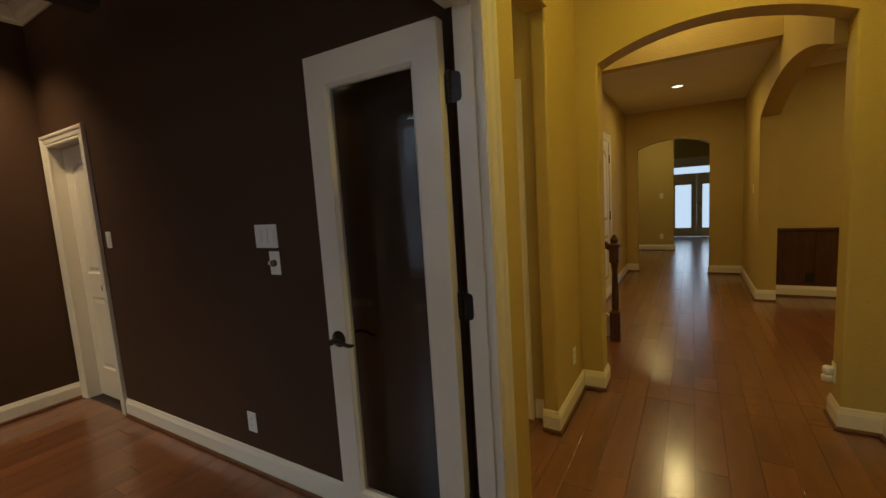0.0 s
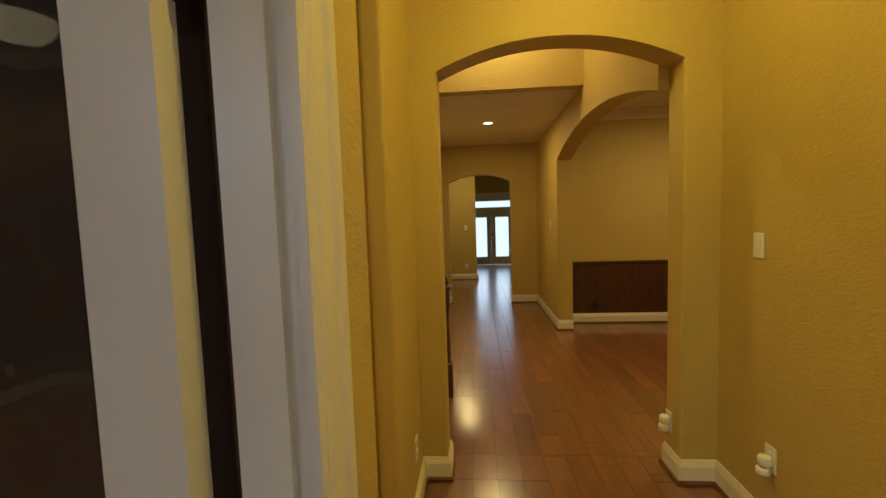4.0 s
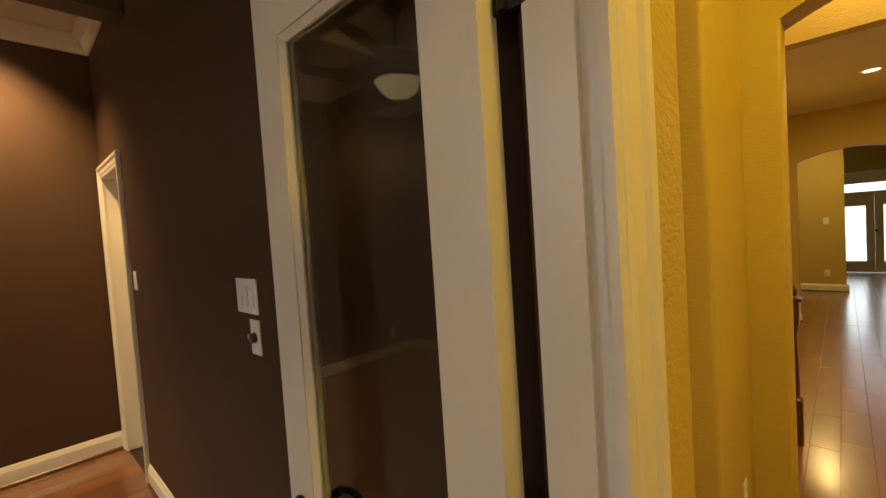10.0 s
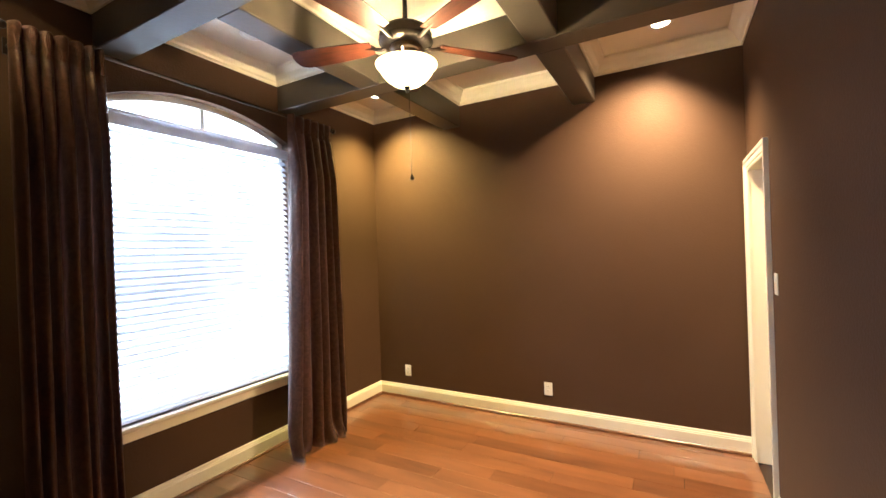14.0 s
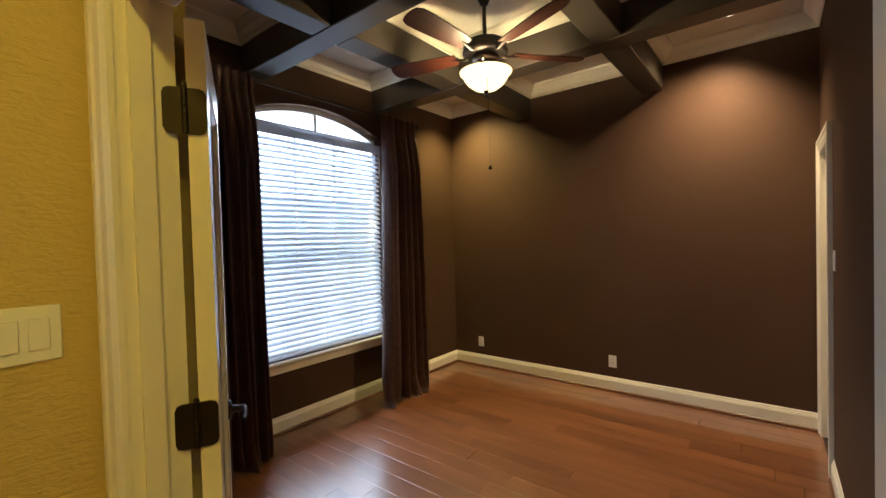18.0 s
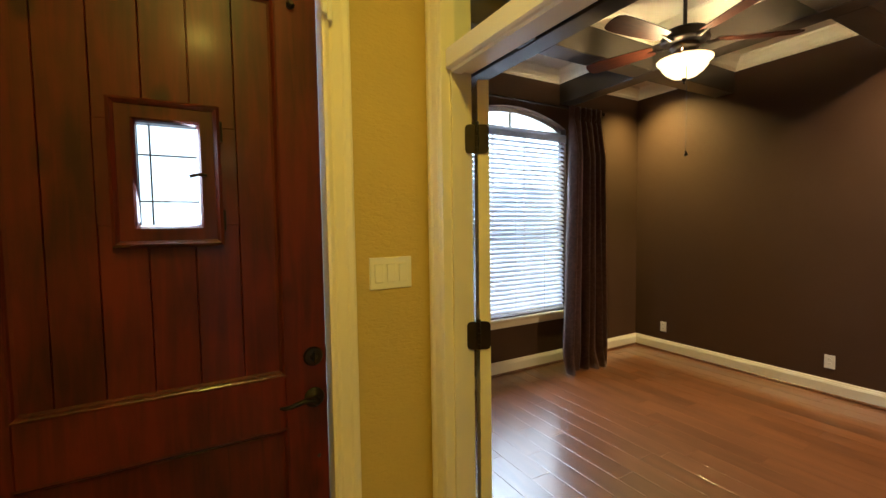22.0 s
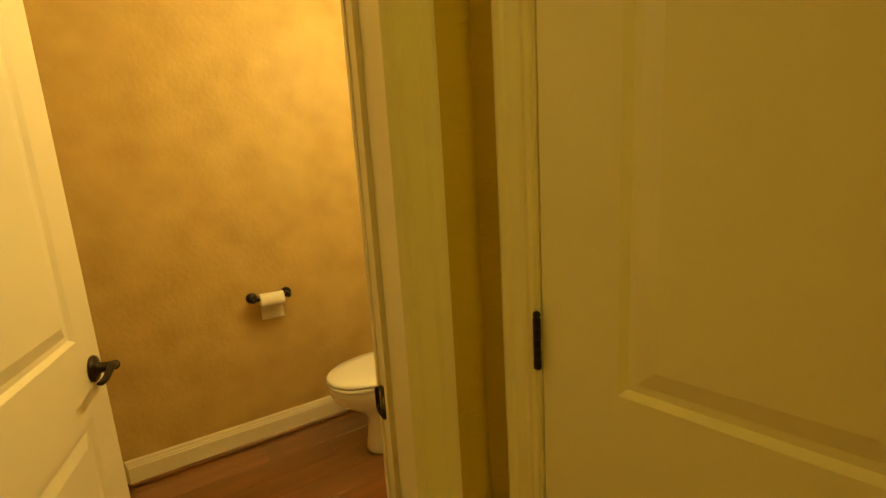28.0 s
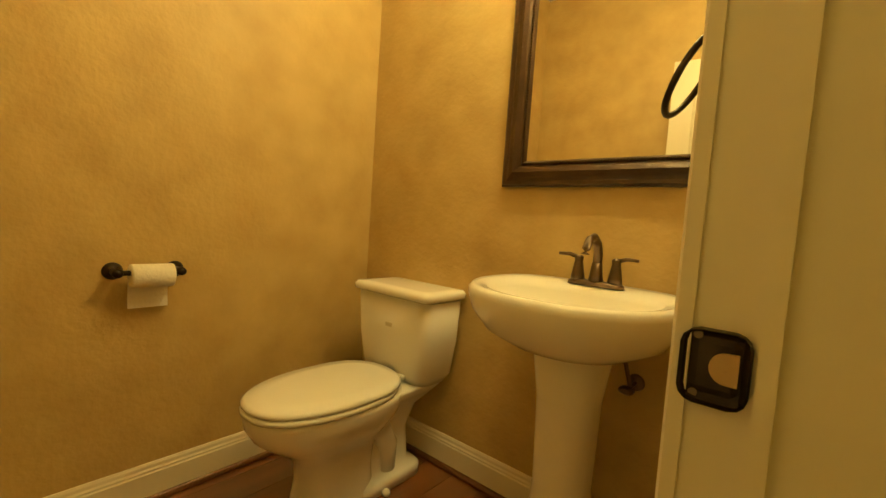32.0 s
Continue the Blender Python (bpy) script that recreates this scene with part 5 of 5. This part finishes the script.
tank = part("tank", loft(bmesh.new(), [(rrect(-0.165, 0.165, -0.195, -0.03, 0.05), 0.385), (rrect(-0.185, 0.185, -0.21, -0.02, 0.045), 0.42), (rrect(-0.198, 0.198, -0.222, -0.015, 0.04), 0.55), (rrect(-0.205, 0.205, -0.228, -0.012, 0.04), 0.715)]), M_PORC, toilet, "", True)
part("tank_lid", loft(bmesh.new(), [(rrect(-0.205, 0.205, -0.23, -0.01, 0.03), 0.716), (rrect(-0.215, 0.215, -0.243, -0.006, 0.03), 0.722), (rrect(-0.216, 0.216, -0.244, -0.006, 0.03), 0.742), (rrect(-0.208, 0.208, -0.236, -0.010, 0.03), 0.752), (rrect(-0.17, 0.17, -0.20, -0.03, 0.03), 0.755)]), M_PORC, toilet, "", True)
part("maker_mark", bx(-0.018, 0.018, -0.2265, -0.2235, 0.595, 0.612, bevel=0.001), mat("grey_mark", (0.62, 0.58, 0.5), 0.3), tank, "faint grey printed mark")

sink = thing("pedestal_sink", "white porcelain pedestal sink with an oval basin", "sink", at=(-1.322, YB, 0))


def basin(w, back, front, n=44):
    out = []
    for k in range(n):
        a = 2 * math.pi * k / n
        c, s = math.cos(a), math.sin(a)
        y = back + (front - back) * 0.42
        out.append((w / 2 * math.copysign(abs(c) ** 0.86, c), y + ((front - y) * abs(s) ** 0.95 if s < 0 else (back - y) * abs(s) ** 0.55)))
    return out


part("basin", loft(bmesh.new(), [(basin(0.20, -0.10, -0.30), 0.690), (basin(0.34, -0.05, -0.40), 0.706), (basin(0.47, -0.02, -0.47), 0.745), (basin(0.545, -0.008, -0.505), 0.795), (basin(0.565, -0.003, -0.518), 0.835), (basin(0.565, -0.003, -0.518), 0.852),
      (basin(0.548, -0.006, -0.508), 0.860), (basin(0.520, -0.03, -0.492), 0.858), (basin(0.455, -0.135, -0.455), 0.852), (basin(0.435, -0.145, -0.445), 0.835), (basin(0.36, -0.17, -0.40), 0.765), (basin(0.20, -0.21, -0.34), 0.735), (basin(0.04, -0.26, -0.29), 0.730)]), M_PORC, sink, "", True)
part("pedestal", loft(bmesh.new(), [(rrect(-0.115, 0.115, -0.33, -0.10, 0.07), 0.003), (rrect(-0.115, 0.115, -0.33, -0.10, 0.07), 0.03), (rrect(-0.088, 0.088, -0.30, -0.12, 0.07), 0.10), (rrect(-0.076, 0.076, -0.285, -0.125, 0.06), 0.30), (rrect(-0.082, 0.082, -0.29, -0.12, 0.06), 0.55), (rrect(-0.100, 0.100, -0.31, -0.10, 0.07), 0.70)]), M_PORC, sink, "", True)
part("drain", turned(bmesh.new(), [(0.024, 0.7305), (0.022, 0.734), (0.004, 0.733)], (0, -0.275, 0), "z", 18), M_CHAMP, sink)
faucet = thing("faucet", "brushed bronze centreset faucet with two levers", "faucet", at=(-1.322, YB - 0.085, 0.857))
bm = loft(bmesh.new(), [(rrect(-0.085, 0.085, -0.026, 0.026, 0.025), 0), (rrect(-0.083, 0.083, -0.025, 0.025, 0.024), 0.010), (rrect(-0.072, 0.072, -0.018, 0.018, 0.017), 0.016)])
part("base_plate", bm, M_CHAMP, faucet, "", True)
bm = turned(bmesh.new(), [(0.024, 0.012), (0.019, 0.03), (0.015, 0.07)], seg=18)
tube(bm, [(0, 0, 0.06), (0, 0.002, 0.095), (0, -0.012, 0.128), (0, -0.042, 0.146), (0, -0.075, 0.138), (0, -0.095, 0.112), (0, -0.098, 0.098)], [0.014, 0.0135, 0.0125, 0.012, 0.0115, 0.0115, 0.012], 14)
part("spout", bm, M_CHAMP, faucet, "", True)
for s in (-1, 1):
    bm = turned(bmesh.new(), [(0.022, 0.010), (0.019, 0.03), (0.012, 0.07), (0.014, 0.082), (0.008, 0.088)], (s * 0.056, 0, 0), seg=16)
    tube(bm, [(s * 0.056, 0, 0.080), (s * 0.085, -0.004, 0.089), (s * 0.118, -0.008, 0.088)], [0.007, 0.006, 0.0045], 8)
    part("lever_handle", bm, M_CHAMP, faucet, "", True)
for s, z in ((1, 0.575), (-1, 0.60)):
    st = thing("stop_valve", "chrome shut-off valve under the sink", "valve", at=(-1.322 + s * (0.118 if s > 0 else 0.135), YB, z))
    part("pipe", tube(bmesh.new(), [(0, 0, 0), (0, -0.06, 0), (0, -0.07, 0.02), (-s * 0.03, -0.075, 0.13)], 0.0065, 8), M_CHAMP, st)
    part("escutcheon", turned(bmesh.new(), [(0.026, 0), (0.024, -0.006), (0.008, -0.009)], axis="y", seg=18), M_CHAMP, st)
    part("wheel", turned(bmesh.new(), [(0.010, -0.02), (0.018, -0.012), (0.018, 0.0), (0.010, 0.006)], (0, -0.085, 0), "y", 12, 1.2, 0.7), M_CHAMP, st)

mirror = thing("wall_mirror", "framed rectangular mirror over the sink", "mirror")
MX0, MX1, MZ0, MZ1 = -1.720, -0.955, 1.160, 2.08
prof = [(0, 0), (0, 0.020), (0.008, 0.027), (0.020, 0.024), (0.032, 0.030), (0.050, 0.036), (0.066, 0.028), (0.074, 0.020), (0.078, 0.024), (0.084, 0.024), (0.090, 0.012), (0.090, 0.0)]
mframe = part("frame", panel_frame(MX0, MX1, MZ0, MZ1, YB - 0.001, -1, prof), M_MIRFRAME, mirror, "dark bronzed moulded frame")
part("mirror_glass", bx(MX0 + 0.085, MX1 - 0.085, YB - 0.012, YB - 0.004, MZ0 + 0.085, MZ1 - 0.085), M_MIRROR, mirror, "clear mirror glass")
bpos = [(MX0 + 0.081 + k * 0.0098, MZ0 + 0.081) for k in range(59)] + [(MX0 + 0.081, MZ0 + 0.081 + k * 0.0098) for k in range(1, 78)]
bm = bmesh.new()
for x, z in bpos:
    turned(bm, [(0.001, -0.0032), (0.0032, -0.001), (0.0032, 0.001), (0.001, 0.0032)], (x, YB - 0.025, z), "z", 6)
part("beaded_edge", bm, M_MIRFRAME, mframe, "fine beaded edge")

ring = thing("towel_ring", "black bronze towel ring on the wall by the door", "towel ring")
rc, rr = Vector((-0.998, 2.455, 1.236)), 0.050
part("ring", tube(bmesh.new(), [(rc.x + 0.028 * math.sin(a), rc.y + rr * math.cos(a), rc.z + rr * math.sin(a)) for a in [2 * math.pi * k / 36 for k in range(36)]], 0.0045, 8, True), M_ORB, ring, "", True)
bm = tube(bmesh.new(), [(-0.93, 2.455, 1.300), (-0.965, 2.455, 1.300), (-0.984, 2.455, 1.290)], 0.008, 10)
part("post", bm, M_ORB, ring)
part("rosette", turned(bmesh.new(), [(0.026, 0), (0.026, -0.006), (0.012, -0.012)], (-0.93, 2.455, 1.300), "x", 20), M_ORB, ring)

holder = thing("toilet_paper_holder", "black bronze toilet paper holder on the gold wall", "paper holder")
hx, hz = XT, 0.796
for y in (2.140, 2.310):
    part("rosette", turned(bmesh.new(), [(0.027, 0), (0.027, 0.006), (0.018, 0.014), (0.012, 0.02)], (hx, y, hz), "x", 22), M_ORB, holder, "", True)
    part("arm", turned(bmesh.new(), [(0.012, 0.012), (0.010, 0.04), (0.014, 0.062), (0.013, 0.078), (0.005, 0.084)], (hx, y, hz), "x", 16), M_ORB, holder, "", True)
part("roller", turned(bmesh.new(), [(0.008, 2.145), (0.008, 2.305)], (hx + 0.066, 0, hz), "y", 14), M_ORB, holder)
roll = thing("toilet_paper_roll", "half-used white toilet paper roll with a loose sheet", "toilet paper")
part("paper", turned(bmesh.new(), [(0.019, 2.172), (0.036, 2.172), (0.037, 2.176), (0.037, 2.282), (0.036, 2.286), (0.019, 2.286)], (hx + 0.066, 0, hz - 0.010), "y", 30), M_PAPER, roll, "", True)
bm = bmesh.new()
pts = [(hx + 0.066 - 0.038 * math.cos(a), hz - 0.010 + 0.038 * math.sin(a)) for a in (1.2, 0.8, 0.4, 0.0)] + [(hx + 0.027, hz - 0.05), (hx + 0.025, hz - 0.085), (hx + 0.030, hz - 0.118)]
prism(bm, pts + [(x + 0.0012, z) for x, z in pts[::-1]], "y", 2.174, 2.284)
part("loose_sheet", bm, M_PAPER, roll)

# ---- hall, stairs, dining and far rooms ----
stairs = thing("stairs", "wooden stairs with white risers going up from the hall", "stairs")
for k in range(8):
    x1 = 0.10 - 0.27 * k
    part("tread", bx(x1 - 0.30, x1 + 0.02, 3.36, 4.30, 0.18 * (k + 1) - 0.03, 0.18 * (k + 1), bevel=0.006), M_DARKWOOD, stairs)
    part("riser", bx(x1 - 0.02, x1, 3.36, 4.30, 0.18 * k, 0.18 * (k + 1) - 0.03), M_CREAM, stairs)
bm = bmesh.new()
prism(bm, [(0.16, 0.004), (0.16, 0.20), (-2.0, 1.64), (-2.0, 0.004)], "y", 4.30, 4.33)
part("stringer", bm, M_CREAM, stairs, "white stair stringer")
newel = thing("newel_post", "dark turned wooden newel post at the stair foot", "newel post", at=(0.215, 4.20, 0))
part("post", loft(bmesh.new(), [(rrect(-0.045, 0.045, -0.045, 0.045, 0.006, 2), 0.003), (rrect(-0.045, 0.045, -0.045, 0.045, 0.006, 2), 0.28), (rrect(-0.03, 0.03, -0.03, 0.03, 0.029, 2), 0.30), (rrect(-0.034, 0.034, -0.034, 0.034, 0.033, 2), 0.36), (rrect(-0.024, 0.024, -0.024, 0.024, 0.023, 2), 0.66), (rrect(-0.034, 0.034, -0.034, 0.034, 0.033, 2), 0.74), (rrect(-0.042, 0.042, -0.042, 0.042, 0.006, 2), 0.76), (rrect(-0.042, 0.042, -0.042, 0.042, 0.006, 2), 0.90)]), M_DARKWOOD, newel)
part("cap", loft(bmesh.new(), [(rrect(-0.055, 0.055, -0.055, 0.055, 0.01, 2), 0.90), (rrect(-0.055, 0.055, -0.055, 0.055, 0.01, 2), 0.92), (rrect(-0.03, 0.03, -0.03, 0.03, 0.02, 2), 0.935), (rrect(-0.036, 0.036, -0.036, 0.036, 0.03, 2), 0.965), (rrect(-0.012, 0.012, -0.012, 0.012, 0.01, 2), 1.01)]), M_DARKWOOD, newel)
rail = thing("stair_railing", "dark wooden handrail with thin iron balusters", "railing")
bm = bmesh.new()
prism(bm, [(0.18, 0.86), (0.18, 0.92), (-1.9, 2.31), (-1.9, 2.25)], "y", 4.17, 4.23)
part("handrail", bm, M_DARKWOOD, rail)
for k in range(12):
    x = 0.07 - 0.13 * k
    z = 0.89 + (0.18 - x) * 0.668
    part("baluster", tube(bmesh.new(), [(x, 4.20, 0.18 + max(0, (0.10 - x) // 0.27) * 0.18), (x, 4.20, z)], 0.007, 6), M_ORB, rail)

wains = thing("wainscot", "dark brown wooden wainscot with a chair rail", "wainscot", kind="structure")
for k in range(9):
    part("wainscot_panel", bx(HR + 0.18 + k * 0.41, HR + 0.18 + k * 0.41 + 0.406, 6.507, 6.53, 0.12, 0.80, bevel=0.0008), M_WAIN, wains)
part("chair_rail", bx(HR + 0.18, 5.4, 6.488, 6.53, 0.80, 0.832, bevel=0.006), M_WAIN, wains)
# closed hall door seen at a slant
hd = thing("door_5", "closed cream door in the hall wall", "door", at=(HL + 0.004, 5.35, 0.01), rz=90)
part("door_leaf", panel_leaf(0.75, 2.04), M_CREAM, hd)
casing(5.34, 6.11, 2.05, HL, 1, "y")
for z in (1.815, 1.065):
    hinge(hd, (0.752, -0.006, z), plates=False)

far = thing("door_6", "pair of cream glazed doors bright with daylight", "door")
for x0 in (0.30, 0.946):
    bm = bmesh.new()
    x1 = x0 + 0.644
    for b in ((x0, x0 + 0.13, 0.01, 1.70), (x1 - 0.13, x1, 0.01, 1.70), (x0 + 0.13, x1 - 0.13, 0.01, 0.245), (x0 + 0.13, x1 - 0.13, 1.43, 1.70)):
        box(bm, b[0], b[1], 13.52, 13.56, b[2], b[3])
    part("door_frame", bm, M_CREAM, far)
    pn = part("glass_pane", bx(x0 + 0.13, x1 - 0.13, 13.538, 13.543, 0.245, 1.43), M_PANE, far)
    pn.visible_shadow = False
part("door_knob", turned(bmesh.new(), [(0.025, 0), (0.01, -0.02), (0.026, -0.05), (0.006, -0.06)], (0.97, 13.52, 0.90), "y", 14), M_ORB, far)
tr = thing("window_2", "bright transom window over the far doors", "window", kind="structure")
bm = bmesh.new()
for b in ((0.30, 1.59, 1.70, 1.73), (0.30, 1.59, 1.91, 2.16), (0.30, 0.33, 1.73, 1.91), (1.56, 1.59, 1.73, 1.91)):
    box(bm, b[0], b[1], 13.50, 13.58, b[2], b[3])
part("window_frame", bm, M_CREAM, tr)
pn = part("window_pane", bx(0.33, 1.56, 13.54, 13.545, 1.73, 1.91), M_PANE, tr)
pn.visible_shadow = False

# ---- outside ----
tagged(emit("ground", bx(-400, 400, -400, 400, -0.6, -0.35), mat("pale_ground", (0.30, 0.30, 0.22), 0.9, 0, 0.3, 3, 0.3, 0.4)), "pale lawn and paving outside", "ground", "", "structure")
tagged(emit("porch", bx(-3.0, 3.0, -3.6, -0.22, -0.35, -0.05), M_CONC), "pale concrete porch", "porch", "", "structure")
for b, m_ in (
    ((-4.2, 1.0, -3.9, -3.88, -0.3, 2.1), M_DAY_LOW),
    ((-4.2, 1.0, -3.9, -3.88, 2.1, 7.0), M_DAY),
    ((1.02, 2.2, -1.45, -1.43, -0.3, 3.2), M_DAY2),
    ((-1.0, 3.0, 14.6, 14.62, -0.3, 3.2), M_DAY2),
):
    tagged(emit("backdrop", bx(*b), m_), "bright hazy daylight outside", "backdrop", "", "structure")

# ---- plank floor ----
rnd = random.Random(5)
ROOMS = [(XF, XS, YW, YS), (XS, 1.74, -0.06, 3.10), (-0.93, XS, 1.465, 2.64), (XT, -0.93, 1.49, YB), (AX0, AX1, 3.10, 3.35), (-2.0, 1.5, 3.35, 7.9), (1.5, 5.4, 3.35, 6.53), (-2.0, 3.2, 7.9, 13.5)]
PW = 0.142
floor_ob = bpy.data.objects["floor"]
cache = {}
near = 0
far_bm_v, far_bm_f = [], []


def plank_mesh(w, l):
    key = (round(w, 3), round(l, 2))
    if key not in cache:
        bm = bmesh.new()
        a, c, dip = w / 2 - 0.0009, 0.0012, 0.0003
        b = key[1] / 2 - 0.0009
        lo = [bm.verts.new((x, y, -0.010)) for x, y in ((-a, -b), (a, -b), (a, b), (-a, b))]
        mi = [bm.verts.new((x, y, -dip)) for x, y in ((-a, -b), (a, -b), (a, b), (-a, b))]
        up = [bm.verts.new((x, y, 0)) for x, y in ((-a + c, -b + c), (a - c, -b + c), (a - c, b - c), (-a + c, b - c))]
        for p, q in ((lo, mi), (mi, up)):
            for k in range(4):
                bm.faces.new((p[k], p[(k + 1) % 4], q[(k + 1) % 4], q[k]))
        bm.faces.new(up)
        me = bpy.data.meshes.new("plank")
        bm.to_mesh(me)
        bm.free()
        me.materials.append(M_FLOOR)
        cache[key] = me
    return cache[key]


for ri, (rx0, rx1, ry0, ry1) in enumerate(ROOMS):
    x = math.floor(rx0 / PW) * PW
    while x < rx1:
        xa, xb = max(x, rx0), min(x + PW, rx1)
        rnd.seed(round(x * 1000) + 7)
        y = ry0 - rnd.uniform(0, 0.9)
        while y < ry1 and xb - xa > 0.004:
            ln = rnd.choice((0.55, 0.75, 0.95, 1.2, 1.45))
            ya, yb = max(y, ry0), min(y + ln, ry1)
            if yb - ya > 0.01:
                cx, cy = (xa + xb) / 2, (ya + yb) / 2
                if ri < 4 and near < 420:
                    ob = new("plank", plank_mesh(xb - xa, yb - ya))
                    ob.location = (cx, cy, rnd.uniform(-0.0002, 0.0002))
                    ob.parent = floor_ob
                    near += 1
                else:
                    n0, g, c, dip = len(far_bm_v), 0.0009, 0.0012, 0.0003
                    far_bm_v += [(xa + g, ya + g, -0.01), (xb - g, ya + g, -0.01), (xb - g, yb - g, -0.01), (xa + g, yb - g, -0.01),
                                 (xa + g, ya + g, -dip), (xb - g, ya + g, -dip), (xb - g, yb - g, -dip), (xa + g, yb - g, -dip),
                                 (xa + g + c, ya + g + c, 0), (xb - g - c, ya + g + c, 0), (xb - g - c, yb - g - c, 0), (xa + g + c, yb - g - c, 0)]
                    far_bm_f += [(n0 + k, n0 + (k + 1) % 4, n0 + 4 + (k + 1) % 4, n0 + 4 + k) for k in range(4)]
                    far_bm_f += [(n0 + 4 + k, n0 + 4 + (k + 1) % 4, n0 + 8 + (k + 1) % 4, n0 + 8 + k) for k in range(4)]
                    far_bm_f.append((n0 + 8, n0 + 9, n0 + 10, n0 + 11))
            y += ln
        x += PW
me = bpy.data.meshes.new("planks")
me.from_pydata(far_bm_v, [], far_bm_f)
M_FLOOR_FAR = wood("hickory_floor_joined", (0.110, 0.036, 0.011), (0.240, 0.086, 0.027), 0.32, (3.2, 0.5, 1), False, 0.20, 1.0, 4.5, True, figure=0.45, coat_ior=1.85, coat_rough=0.19, relief=0.0)
me.materials.append(M_FLOOR_FAR)
fp = new("planks", me)
fp.parent = floor_ob
fp["kind"] = "stuff"
